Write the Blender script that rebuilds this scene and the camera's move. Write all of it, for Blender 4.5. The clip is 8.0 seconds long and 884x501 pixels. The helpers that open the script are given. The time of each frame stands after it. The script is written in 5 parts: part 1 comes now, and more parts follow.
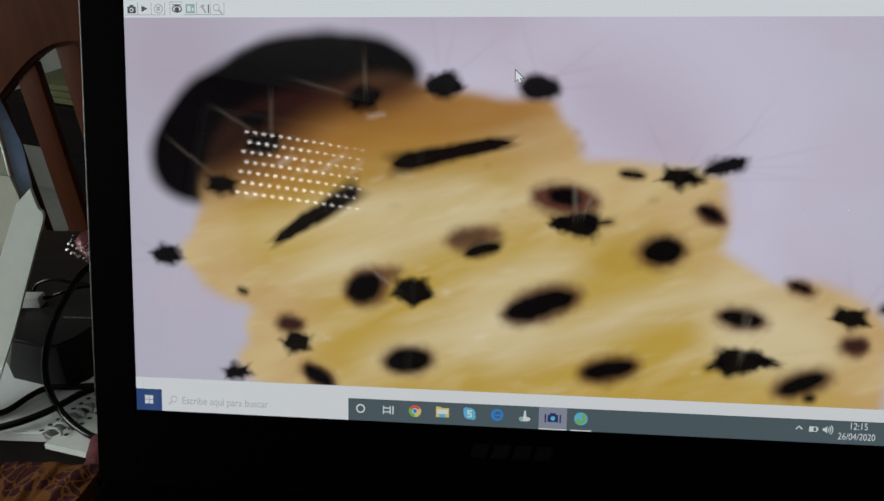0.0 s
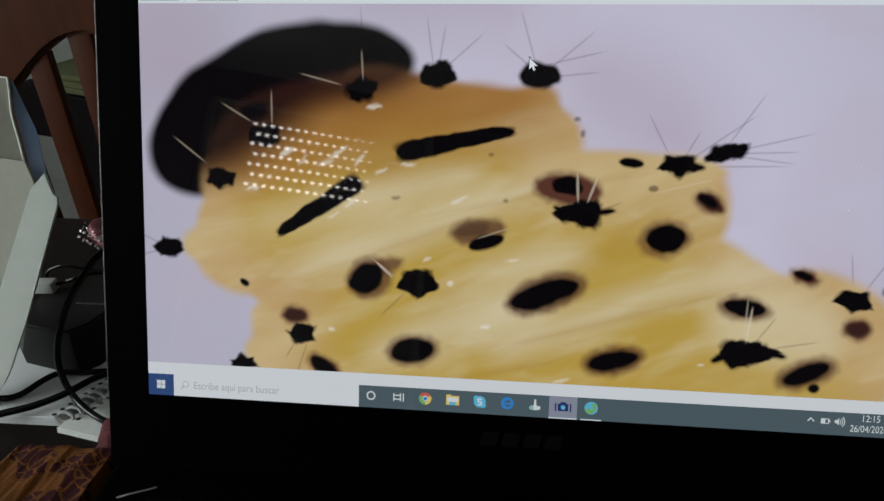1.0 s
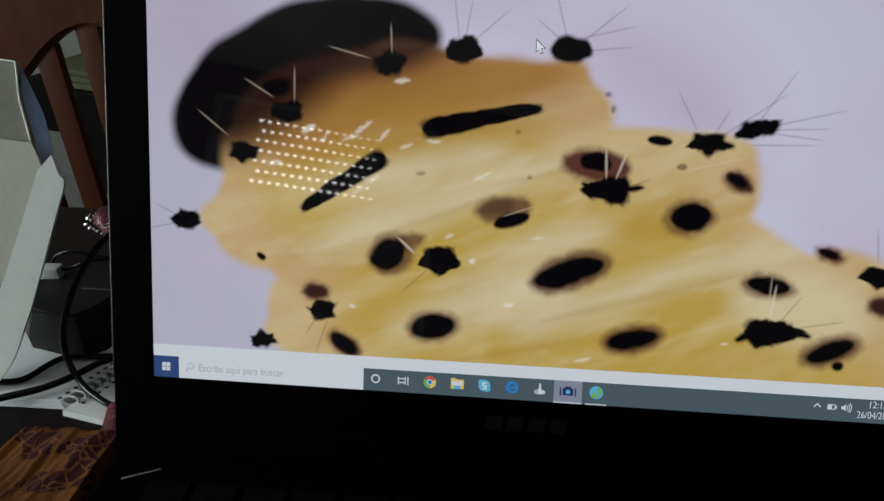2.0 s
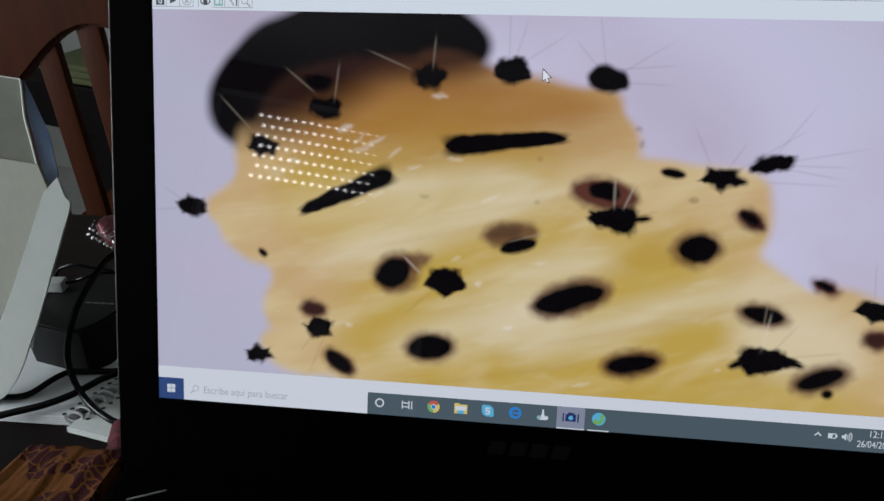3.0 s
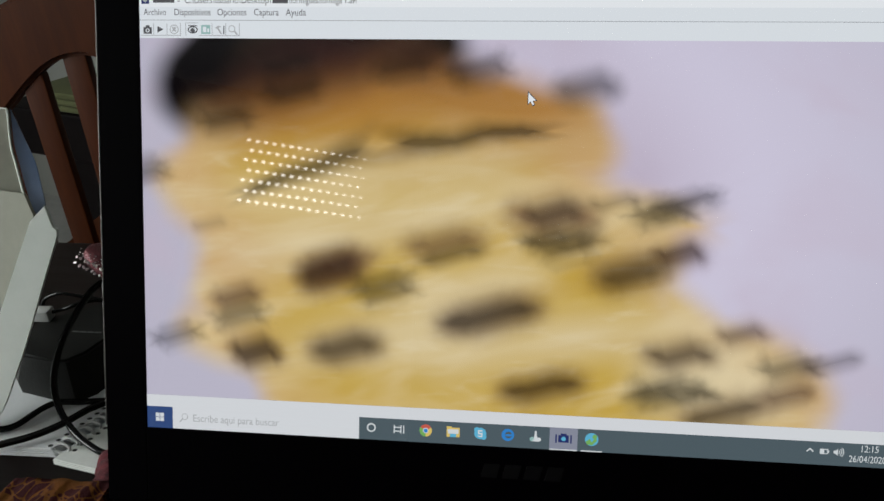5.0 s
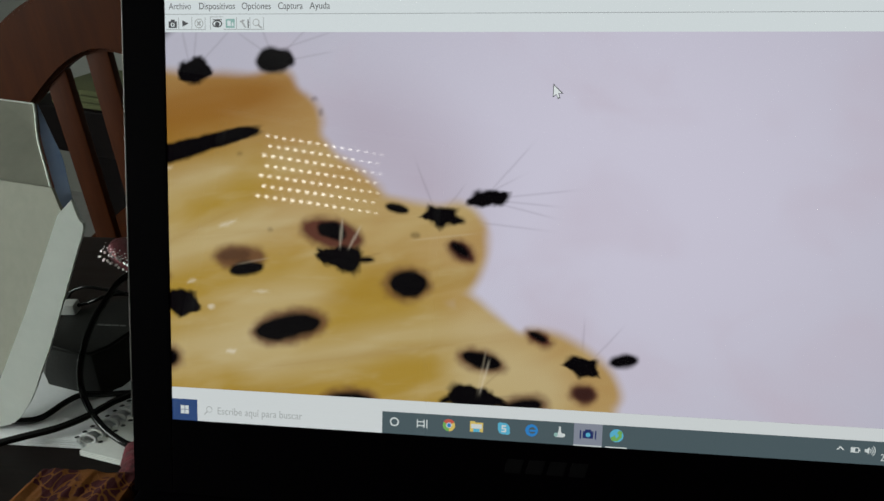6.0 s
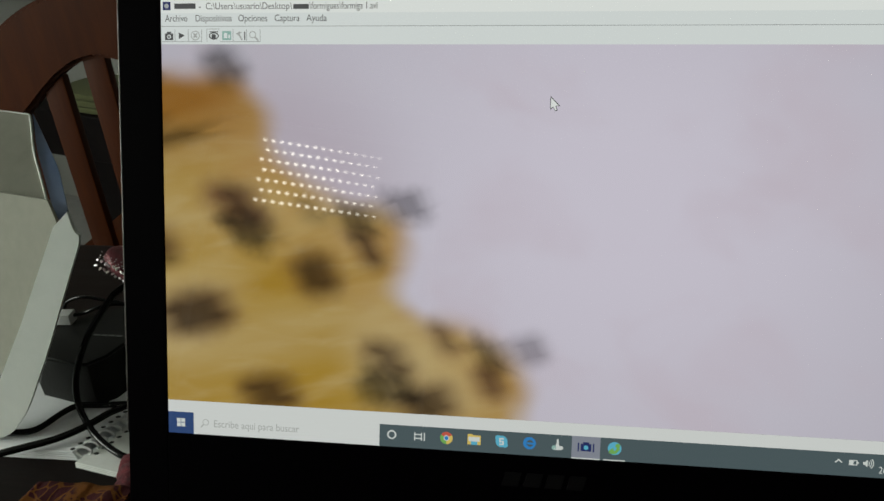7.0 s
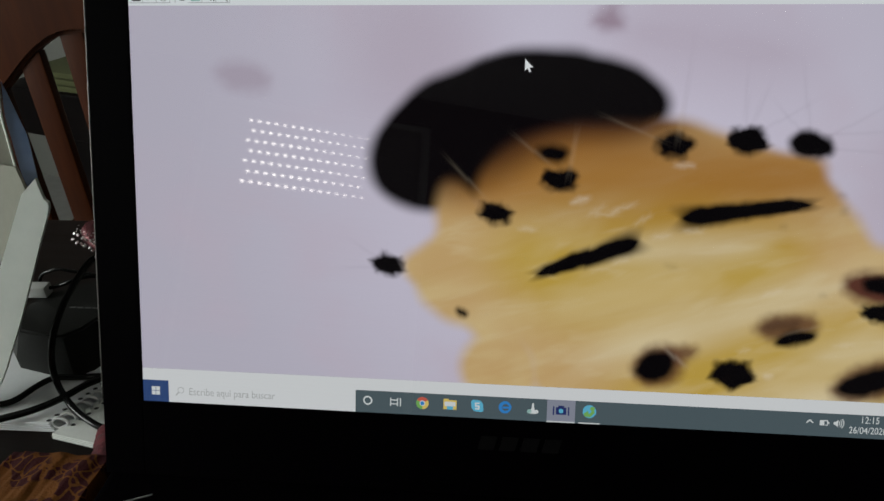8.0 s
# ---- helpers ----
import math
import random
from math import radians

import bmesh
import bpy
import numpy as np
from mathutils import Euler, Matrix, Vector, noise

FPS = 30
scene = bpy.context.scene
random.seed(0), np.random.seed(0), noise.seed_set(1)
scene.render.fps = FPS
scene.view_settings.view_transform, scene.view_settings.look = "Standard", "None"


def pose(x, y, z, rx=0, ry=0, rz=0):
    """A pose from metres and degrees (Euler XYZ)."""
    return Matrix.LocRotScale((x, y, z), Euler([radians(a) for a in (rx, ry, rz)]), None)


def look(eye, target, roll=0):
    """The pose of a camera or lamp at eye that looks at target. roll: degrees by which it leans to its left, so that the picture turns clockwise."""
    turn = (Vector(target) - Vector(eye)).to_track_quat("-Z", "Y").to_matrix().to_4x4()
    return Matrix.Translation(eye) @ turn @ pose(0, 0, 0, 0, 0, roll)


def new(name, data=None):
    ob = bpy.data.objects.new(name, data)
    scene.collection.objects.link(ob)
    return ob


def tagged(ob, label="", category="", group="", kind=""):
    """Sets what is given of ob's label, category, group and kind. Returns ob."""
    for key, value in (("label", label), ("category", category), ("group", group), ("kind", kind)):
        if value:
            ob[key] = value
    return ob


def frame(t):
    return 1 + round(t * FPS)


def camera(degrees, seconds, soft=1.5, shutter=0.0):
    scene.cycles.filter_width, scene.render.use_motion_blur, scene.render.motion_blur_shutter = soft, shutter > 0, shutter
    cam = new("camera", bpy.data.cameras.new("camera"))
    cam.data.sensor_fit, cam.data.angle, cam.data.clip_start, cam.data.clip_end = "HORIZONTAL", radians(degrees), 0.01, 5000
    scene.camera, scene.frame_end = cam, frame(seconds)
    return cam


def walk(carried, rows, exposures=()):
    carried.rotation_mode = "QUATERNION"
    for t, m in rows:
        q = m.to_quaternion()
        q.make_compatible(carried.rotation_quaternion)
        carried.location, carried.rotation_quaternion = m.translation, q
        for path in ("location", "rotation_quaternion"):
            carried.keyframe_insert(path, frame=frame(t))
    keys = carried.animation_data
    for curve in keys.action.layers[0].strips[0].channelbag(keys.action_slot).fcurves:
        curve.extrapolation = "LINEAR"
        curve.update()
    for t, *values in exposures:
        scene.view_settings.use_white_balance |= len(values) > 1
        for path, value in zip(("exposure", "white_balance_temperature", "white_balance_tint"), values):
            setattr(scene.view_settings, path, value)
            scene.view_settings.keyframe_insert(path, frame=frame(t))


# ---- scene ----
cam = camera(67.5, 8.0)
# The lid leans back 24 degrees; its own space has x along the screen, z up it and y into it,
# from the lower left corner of the lit area. One display unit is 1/1366 of the width.
TABLE = 0.75
LID = pose(0, 0, 0.803, -24, 0, 0)
UNIT = 0.344 / 1366
ROOM = pose(0, 0, 0, 0, 0, -18)

PATH = [
    (0, (0.16287, -0.21315, 1.01666), (-0.0023, 1.5075, 0.0107), -1.20),
    (0.5, (0.16221, -0.21361, 1.01734), (-0.0153, 1.5082, 0.0154), -1.19),
    (1, (0.16093, -0.21460, 1.01441), (-0.0249, 1.4949, -0.0068), -1.04),
    (1.5, (0.15993, -0.21454, 1.01312), (-0.0296, 1.4827, -0.0278), -0.98),
    (1.7, (0.16094, -0.21791, 1.00806), (-0.0367, 1.4926, -0.0093), -0.97),
    (2.8, (0.15850, -0.21352, 1.01302), (-0.0379, 1.4786, -0.0348), -0.70),
    (3, (0.15764, -0.21179, 1.02116), (-0.0376, 1.4851, -0.0192), -0.44),
    (3.5, (0.15710, -0.21186, 1.02733), (-0.0358, 1.5070, 0.0232), -0.79),
    (4, (0.15800, -0.21174, 1.02617), (-0.0260, 1.5213, 0.0450), -0.99),
    (4.5, (0.15839, -0.21248, 1.02407), (-0.0127, 1.5268, 0.0516), -0.83),
    (5, (0.15777, -0.21217, 1.02185), (-0.0088, 1.5208, 0.0374), -0.87),
    (5.2, (0.15777, -0.21217, 1.02185), (-0.0167, 1.5147, 0.0281), -1.08),
    (6.3, (0.15233, -0.21113, 1.02028), (-0.0681, 1.5095, 0.0249), -1.59),
    (6.5, (0.15133, -0.21072, 1.02119), (-0.0592, 1.5104, 0.0244), -1.55),
    (7, (0.15452, -0.20886, 1.02375), (-0.0548, 1.5178, 0.0364), -1.53),
    (7.5, (0.15809, -0.20995, 1.02009), (-0.0354, 1.5061, 0.0113), -1.40),
    (8, (0.16095, -0.21056, 1.01631), (-0.0154, 1.4921, -0.0181), -1.31),
]
walk(cam, [(t, look(eye, target, roll)) for t, eye, target, roll in PATH],
     exposures=[(0, -0.2, 6500, 10), (1, -0.2, 6350, 10), (1.7, -0.2, 6250, 10), (3, -0.12, 6050, 14), (3.5, -0.1, 5900, 16), (4, -0.07, 6250, 12), (4.5, -0.05, 6400, 12),
                (5.2, 0.0, 6500, 12), (6.3, -0.15, 6600, 5), (7, -0.18, 6850, 5), (7.5, -0.2, 6850, 6), (8, -0.28, 6600, 10)])

# ---- world and light ----
world = bpy.data.worlds.new("sky")
scene.world = world
world.use_nodes = True
sky = world.node_tree.nodes.new("ShaderNodeTexSky")
sky.sky_type, sky.sun_disc = "NISHITA", False
sky.sun_elevation, sky.sun_rotation = radians(50), radians(200)
world.node_tree.links.new(sky.outputs[0], world.node_tree.nodes["Background"].inputs[0])
world.node_tree.nodes["Background"].inputs[1].default_value = 0.1

# daylight in the opening of the side window
day = new("window_daylight", bpy.data.lights.new("window_daylight", "AREA"))
day.data.shape, day.data.size, day.data.size_y = "RECTANGLE", 1.1, 1.1
day.data.energy, day.data.color = 72, (0.93, 1.0, 0.95)
day.matrix_world = ROOM @ look((-2.12, -1.5, 1.55), (0, -0.2, 0.8))


# ---- materials ----
def nodes_of(name):
    m = bpy.data.materials.new(name)
    m.use_nodes = True
    return m, m.node_tree, m.node_tree.nodes["Principled BSDF"]


def setin(node, **values):
    for key, value in values.items():
        node.inputs[key.replace("_", " ")].default_value = value


def surface(name, low, high, rough=0.6, metal=0.0, grain=60.0, stretch=(1, 1, 1), bump=0.15, spec=0.5, blotch=6.0):
    """Two scales of noise between two colours, with bump from the fine one."""
    m, tree, bsdf = nodes_of(name)
    add, link = tree.nodes.new, tree.links.new
    at, scale = add("ShaderNodeTexCoord"), add("ShaderNodeMapping")
    scale.inputs["Scale"].default_value = stretch
    link(at.outputs["Object"], scale.inputs["Vector"])
    fine, wide = add("ShaderNodeTexNoise"), add("ShaderNodeTexNoise")
    setin(fine, Scale=grain, Detail=6.0, Roughness=0.6)
    setin(wide, Scale=blotch, Detail=3.0)
    link(scale.outputs[0], fine.inputs["Vector"])
    link(scale.outputs[0], wide.inputs["Vector"])
    both = add("ShaderNodeMath")
    both.operation = "ADD"
    link(fine.outputs["Fac"], both.inputs[0])
    link(wide.outputs["Fac"], both.inputs[1])
    span = add("ShaderNodeMapRange")
    setin(span, From_Min=0.6, From_Max=1.4)
    link(both.outputs[0], span.inputs["Value"])
    mix = add("ShaderNodeMix")
    mix.data_type = "RGBA"
    mix.inputs[6].default_value, mix.inputs[7].default_value = (*low, 1), (*high, 1)
    link(span.outputs[0], mix.inputs[0])
    link(mix.outputs[2], bsdf.inputs["Base Color"])
    wear = add("ShaderNodeMapRange")
    setin(wear, To_Min=max(0.02, rough - 0.1), To_Max=min(1, rough + 0.1))
    link(wide.outputs["Fac"], wear.inputs["Value"])
    link(wear.outputs[0], bsdf.inputs["Roughness"])
    relief = add("ShaderNodeBump")
    setin(relief, Strength=bump, Distance=0.001)
    link(fine.outputs["Fac"], relief.inputs["Height"])
    link(relief.outputs[0], bsdf.inputs["Normal"])
    setin(bsdf, Metallic=metal)
    bsdf.inputs["Specular IOR Level"].default_value = spec
    return m


def lit(name, rgb, strength=1.0):
    """A patch of the display: black glossy glass that glows in one colour."""
    m, tree, bsdf = nodes_of(name)
    setin(bsdf, Base_Color=(0.003, 0.003, 0.003, 1), Roughness=0.025, Emission_Color=(*rgb, 1), Emission_Strength=strength)
    bsdf.inputs["Specular IOR Level"].default_value = 0.35
    return m


WALL = surface("grey_plaster", (0.19, 0.19, 0.18), (0.24, 0.24, 0.225), 0.9, grain=180, bump=0.3)
FLOOR = surface("grey_floor_tile", (0.22, 0.22, 0.21), (0.31, 0.30, 0.29), 0.45, grain=30)
CEILING = surface("ceiling_paint", (0.68, 0.68, 0.66), (0.76, 0.76, 0.74), 0.9, grain=120)
DARK_WOOD = surface("dark_table_wood", (0.004, 0.0026, 0.0026), (0.013, 0.008, 0.0065), 0.45, grain=40, stretch=(1, 9, 9), bump=0.1, spec=0.15)
CHAIR_WOOD = surface("orange_varnished_wood", (0.026, 0.0050, 0.0006), (0.058, 0.0125, 0.0014), 0.5, grain=14, stretch=(8, 8, 1), bump=0.12, blotch=3, spec=0.12)
DARK_CABINET = surface("dark_cabinet_wood", (0.003, 0.002, 0.0025), (0.007, 0.005, 0.005), 0.5, grain=30, spec=0.1)
OLIVE = surface("olive_cloth", (0.055, 0.060, 0.022), (0.09, 0.095, 0.04), 0.95, grain=200, bump=0.4)
LAPTOP_BLACK = surface("laptop_black_plastic", (0.0004, 0.0002, 0.0006), (0.0008, 0.0005, 0.0010), 0.6, grain=500, bump=0.05, spec=0.012)
LAPTOP_EDGE = surface("laptop_lid_edge", (0.03, 0.03, 0.033), (0.06, 0.06, 0.064), 0.3, metal=0.6, grain=300, bump=0.03)
RIM_GREY = surface("brushed_rim_metal", (0.05, 0.045, 0.042), (0.10, 0.09, 0.085), 0.45, metal=0.6, grain=300, bump=0.03)
LOGO_GREY = surface("faint_grey_print", (0.0016, 0.0015, 0.0018), (0.0032, 0.0028, 0.0032), 0.6, grain=300, bump=0.02, spec=0.08)
CARD_WHITE = surface("white_coated_card", (0.70, 0.74, 0.70), (0.80, 0.83, 0.79), 0.55, grain=90, bump=0.06)
# the box's card again, darkened: shade inside it is put into the colour
CARD_SHADED = surface("shaded_white_card", (0.20, 0.195, 0.16), (0.25, 0.245, 0.20), 0.8, grain=150, bump=0.1)
CARD_BLUE = surface("blue_printed_card", (0.03, 0.07, 0.16), (0.16, 0.20, 0.30), 0.45, grain=20, bump=0.03, blotch=14)
PAPER = surface("white_paper", (0.74, 0.75, 0.77), (0.82, 0.83, 0.85), 0.85, grain=220, bump=0.08)
PAPER_DIM = surface("dimmer_paper", (0.62, 0.63, 0.61), (0.74, 0.75, 0.73), 0.85, grain=220, bump=0.08)
RING_WIRE = surface("white_coated_wire", (0.60, 0.61, 0.61), (0.72, 0.72, 0.72), 0.35, metal=0.0, grain=200, bump=0.02)
HOLE_DARK = surface("punched_hole_shadow", (0.02, 0.02, 0.022), (0.05, 0.05, 0.05), 0.9, grain=100)
BRICK_BLACK = surface("adapter_black_plastic", (0.007, 0.007, 0.0065), (0.013, 0.013, 0.012), 0.42, grain=700, bump=0.2, spec=0.22)
CABLE_BLACK = surface("cable_black_rubber", (0.0025, 0.0025, 0.0025), (0.005, 0.005, 0.005), 0.24, grain=300, bump=0.06, spec=0.16)
PLUG_GREY = surface("grey_plug_plastic", (0.42, 0.42, 0.41), (0.54, 0.54, 0.53), 0.5, grain=200)
STEEL = surface("plug_steel", (0.55, 0.55, 0.55), (0.7, 0.7, 0.7), 0.25, metal=1, grain=200)
FOIL = surface("silver_sequins", (0.75, 0.73, 0.73), (0.95, 0.93, 0.93), 0.3, metal=1, grain=260, bump=1.0)
PURSE_RED = surface("dark_red_sequins", (0.06, 0.010, 0.016), (0.20, 0.05, 0.06), 0.35, metal=0.4, grain=260, bump=1.0)
SHUTTER = surface("roller_shutter_plastic", (0.20, 0.19, 0.17), (0.28, 0.27, 0.25), 0.6, grain=60)
FRAME_WHITE = surface("white_window_frame", (0.6, 0.6, 0.58), (0.72, 0.72, 0.7), 0.5, grain=60)
KEY_BLACK = surface("key_black_plastic", (0.001, 0.001, 0.001), (0.002, 0.002, 0.002), 0.5, grain=400, spec=0.03)
WALL_DUSK = surface("taupe_painted_wall", (0.08, 0.07, 0.06), (0.11, 0.10, 0.085), 0.9, grain=180, bump=0.3)


def floral():
    """Gold cloth with a dark red leaf print and a weave."""
    m, tree, bsdf = nodes_of("floral_gold_cloth")
    add, link = tree.nodes.new, tree.links.new
    at, bend, warp = add("ShaderNodeTexCoord"), add("ShaderNodeTexNoise"), add("ShaderNodeVectorMath")
    setin(bend, Scale=45.0, Detail=2.0)
    link(at.outputs["Object"], bend.inputs["Vector"])
    warp.operation = "MULTIPLY_ADD"
    warp.inputs[1].default_value = (0.02, 0.02, 0.02)
    link(bend.outputs["Color"], warp.inputs[0])
    link(at.outputs["Object"], warp.inputs[2])
    cells, veins = add("ShaderNodeTexNoise"), add("ShaderNodeTexVoronoi")
    setin(cells, Scale=48.0, Detail=0.5)
    veins.feature = "DISTANCE_TO_EDGE"
    setin(veins, Scale=165.0, Randomness=0.9)
    link(at.outputs["Object"], cells.inputs["Vector"])
    link(warp.outputs[0], veins.inputs["Vector"])
    leaf, line, print_ = add("ShaderNodeMapRange"), add("ShaderNodeMapRange"), add("ShaderNodeMath")
    setin(leaf, From_Min=0.49, From_Max=0.51)
    link(cells.outputs["Fac"], leaf.inputs["Value"])
    setin(line, From_Min=0.055, From_Max=0.085)
    link(veins.outputs["Distance"], line.inputs["Value"])
    print_.operation = "MULTIPLY"
    link(leaf.outputs[0], print_.inputs[0])
    link(line.outputs[0], print_.inputs[1])
    mix = add("ShaderNodeMix")
    mix.data_type = "RGBA"
    mix.inputs[6].default_value, mix.inputs[7].default_value = (0.27, 0.088, 0.009, 1), (0.075, 0.005, 0.010, 1)
    link(print_.outputs[0], mix.inputs[0])
    link(mix.outputs[2], bsdf.inputs["Base Color"])
    weave, relief = add("ShaderNodeTexNoise"), add("ShaderNodeBump")
    setin(weave, Scale=900.0, Detail=2.0)
    link(at.outputs["Object"], weave.inputs["Vector"])
    setin(relief, Strength=0.5, Distance=0.0006)
    link(weave.outputs["Fac"], relief.inputs["Height"])
    link(relief.outputs[0], bsdf.inputs["Normal"])
    setin(bsdf, Roughness=0.85)
    return m


FLORAL = floral()


def window_glow():
    m, tree, bsdf = nodes_of("bright_sky_outside")
    setin(bsdf, Base_Color=(0.5, 0.5, 0.5, 1), Emission_Color=(1.0, 0.97, 0.90, 1), Emission_Strength=27.0)
    return m


OUTSIDE = window_glow()


# ---- mesh helpers ----
def part(name, bm, material, parent=None, label="", smooth=0.0):
    """One mesh object from a bmesh, under a thing or a part."""
    me = bpy.data.meshes.new(name)
    bmesh.ops.recalc_face_normals(bm, faces=bm.faces)
    bm.to_mesh(me)
    bm.free()
    me.materials.append(material)
    if smooth:
        me.polygons.foreach_set("use_smooth", [True] * len(me.polygons))
        me.set_sharp_from_angle(angle=radians(smooth))
    ob = new(name, me)
    ob.parent = parent
    return tagged(ob, label)


def thing(name, m, label, category, group="", kind=""):
    ob = new(name)
    ob.matrix_world = m
    return tagged(ob, label, category, group, kind)


def box(bm, x0, x1, y0, y1, z0, z1, bevel=0.0, m=None, segments=2):
    made = bmesh.ops.create_cube(bm, size=1)["verts"]
    bmesh.ops.transform(bm, verts=made, matrix=Matrix.Translation(((x0 + x1) / 2, (y0 + y1) / 2, (z0 + z1) / 2)) @ Matrix.Diagonal((x1 - x0, y1 - y0, z1 - z0, 1)))
    if bevel:
        edges = list({e for v in made for e in v.link_edges})
        made = [v for v in bmesh.ops.bevel(bm, geom=edges, offset=bevel, segments=segments, profile=0.6, affect="EDGES")["verts"]]
    if m is not None:
        bmesh.ops.transform(bm, verts=list({v for v in made}), matrix=m)
    return bm


def boxed(*sizes, bevel=0.0, m=None, segments=2):
    return box(bmesh.new(), *sizes, bevel=bevel, m=m, segments=segments)


def slab(outline, thick, m, bevel=0.0):
    """A flat panel of that thickness with this outline in its own x and y."""
    bm = bmesh.new()
    face = bm.faces.new([bm.verts.new((x, y, 0)) for x, y in outline])
    grown = bmesh.ops.extrude_face_region(bm, geom=[face])["geom"]
    bmesh.ops.translate(bm, verts=[g for g in grown if isinstance(g, bmesh.types.BMVert)], vec=(0, 0, thick))
    if bevel:
        bmesh.ops.bevel(bm, geom=list(bm.edges), offset=bevel, segments=2, affect="EDGES")
    bmesh.ops.transform(bm, verts=bm.verts, matrix=m)
    return bm


def smooth_line(points, steps=8):
    """A Catmull-Rom line through a few points."""
    p = [Vector(q) for q in points]
    p = [2 * p[0] - p[1], *p, 2 * p[-1] - p[-2]]
    out = []
    for i in range(1, len(p) - 2):
        for k in range(steps):
            t = k / steps
            a, b, c, d = p[i - 1:i + 3]
            out.append(0.5 * (2 * b + (c - a) * t + (2 * a - 5 * b + 4 * c - d) * t ** 2 + (3 * b - a - 3 * c + d) * t ** 3))
    return out + [p[-2]]


def tube(points, radius, sides=10, bm=None, closed=False):
    """A round tube along a line of points."""
    bm = bm or bmesh.new()
    rings = []
    for i, q in enumerate(points):
        last = rings and across
        way = (points[(i + 1) % len(points) if closed else min(i + 1, len(points) - 1)] - points[i - 1 if closed else max(i - 1, 0)]).normalized()
        across = (last - way * last.dot(way)).normalized() if rings else way.cross(Vector((0.3, 0.2, 1))).normalized()
        up = across.cross(way)
        rings.append([bm.verts.new(q + radius * (math.cos(a) * across + math.sin(a) * up)) for a in np.linspace(0, math.tau, sides, endpoint=False)])
    pairs = list(zip(rings, rings[1:])) + ([(rings[-1], rings[0])] if closed else [])
    for a, b in pairs:
        for k in range(sides):
            bm.faces.new((a[k], a[(k + 1) % sides], b[(k + 1) % sides], b[k]))
    if not closed:
        bm.faces.new(rings[0][::-1])
        bm.faces.new(rings[-1])
    return bm


# ---- the room ----
def room():
    def wall(name, bm, material, label):
        ob = part(name, bm, material, None, label)
        ob.matrix_world = ROOM
        return tagged(ob, kind="structure", category=name.split("_")[0])

    wall("floor", boxed(-2.35, 2.35, -3.05, 1.5, -0.12, 0), FLOOR, "grey stone tile floor of the room")
    wall("ceiling", boxed(-2.35, 2.35, -3.05, 1.5, 2.6, 2.72), CEILING, "plain grey painted ceiling")
    wall("wall_front", boxed(-2.2, 2.2, 1.35, 1.5, 0, 2.6), WALL, "grey plaster wall behind the wooden chair")
    wall("wall_right", boxed(2.2, 2.35, -3.05, 1.5, 0, 2.6), WALL_DUSK, "plain taupe painted wall")
    # the wall with the shuttered window
    bm = bmesh.new()
    for x0, x1, z0, z1 in ((-2.2, -0.5, 0, 2.6), (0.68, 2.2, 0, 2.6), (-0.5, 0.68, 0, 0.9), (-0.5, 0.68, 2.45, 2.6)):
        box(bm, x0, x1, -3.05, -2.83, z0, z1)
    wall("wall_back", bm, WALL_DUSK, "taupe painted wall with a shuttered window")
    # the wall with the open side window
    bm = bmesh.new()
    for y0, y1, z0, z1 in ((-3.05, -2.15, 0, 2.6), (-0.85, 1.5, 0, 2.6), (-2.15, -0.85, 0, 0.95), (-2.15, -0.85, 2.15, 2.6)):
        box(bm, -2.35, -2.2, y0, y1, z0, z1)
    wall("wall_left", bm, WALL, "grey plaster wall with a side window")
    side = thing("window_2", ROOM, "white framed side window letting in daylight", "window", kind="structure")
    for name, s in (("window_frame", (-2.3, -2.24, -2.15, -0.85, 0.95, 1.0)), ("window_frame", (-2.3, -2.24, -2.15, -0.85, 2.1, 2.15)),
                    ("window_frame", (-2.3, -2.24, -2.15, -2.1, 1.0, 2.1)), ("window_frame", (-2.3, -2.24, -0.9, -0.85, 1.0, 2.1)), ("mullion", (-2.3, -2.24, -1.53, -1.47, 1.0, 2.1))):
        part(name, boxed(*s, bevel=0.004), FRAME_WHITE, side)

    # roller shutter: closed slats with seven rows of small open slots near the top
    shut = thing("window_1", ROOM, "roller shutter with rows of small bright slots", "window", kind="structure")
    for s in ((-0.5, 0.68, -2.92, -2.86, 2.40, 2.45), (-0.5, 0.68, -2.92, -2.86, 0.9, 0.95), (-0.5, -0.45, -2.92, -2.86, 0.95, 2.40), (0.63, 0.68, -2.92, -2.86, 0.95, 2.40)):
        part("window_frame", boxed(*s, bevel=0.004), FRAME_WHITE, shut)
    pitch, first = 0.0553, 2.000
    for k in range(-19, 7):
        z = first + pitch * k
        bm = box(bmesh.new(), -0.45, 0.63, -2.862, -2.85, z - pitch + 0.0092, z - 0.0088, bevel=0.003)
        if k >= 0:
            shift = 0.0212 * (k % 2)
            left = -0.45
            for c in range(15):
                hole = -0.250 + 0.0424 * c + shift
                if c == 14 and k % 2:
                    break
                box(bm, left, hole - 0.0090, -2.860, -2.852, z - 0.0088, z + 0.0092)
                shut_by = 0.015 * min(0.75, 0.085 * max(0, c - 6) + 0.05 * max(0, k - 3))  # less open towards one end
                box(bm, hole - 0.0090, hole + 0.0090, -2.860, -2.852, z + 0.0092 - max(0.001, shut_by), z + 0.0092)
                left = hole + 0.0090
            box(bm, left, 0.63, -2.860, -2.852, z - 0.0088, z + 0.0092)
        else:
            box(bm, -0.45, 0.63, -2.860, -2.852, z - 0.0088, z + 0.0092)
        part("slat", bm, SHUTTER, shut)
    z = first + pitch * 7
    part("slat", boxed(-0.45, 0.63, -2.862, -2.85, z - pitch + 0.0092, 2.41), SHUTTER, shut)
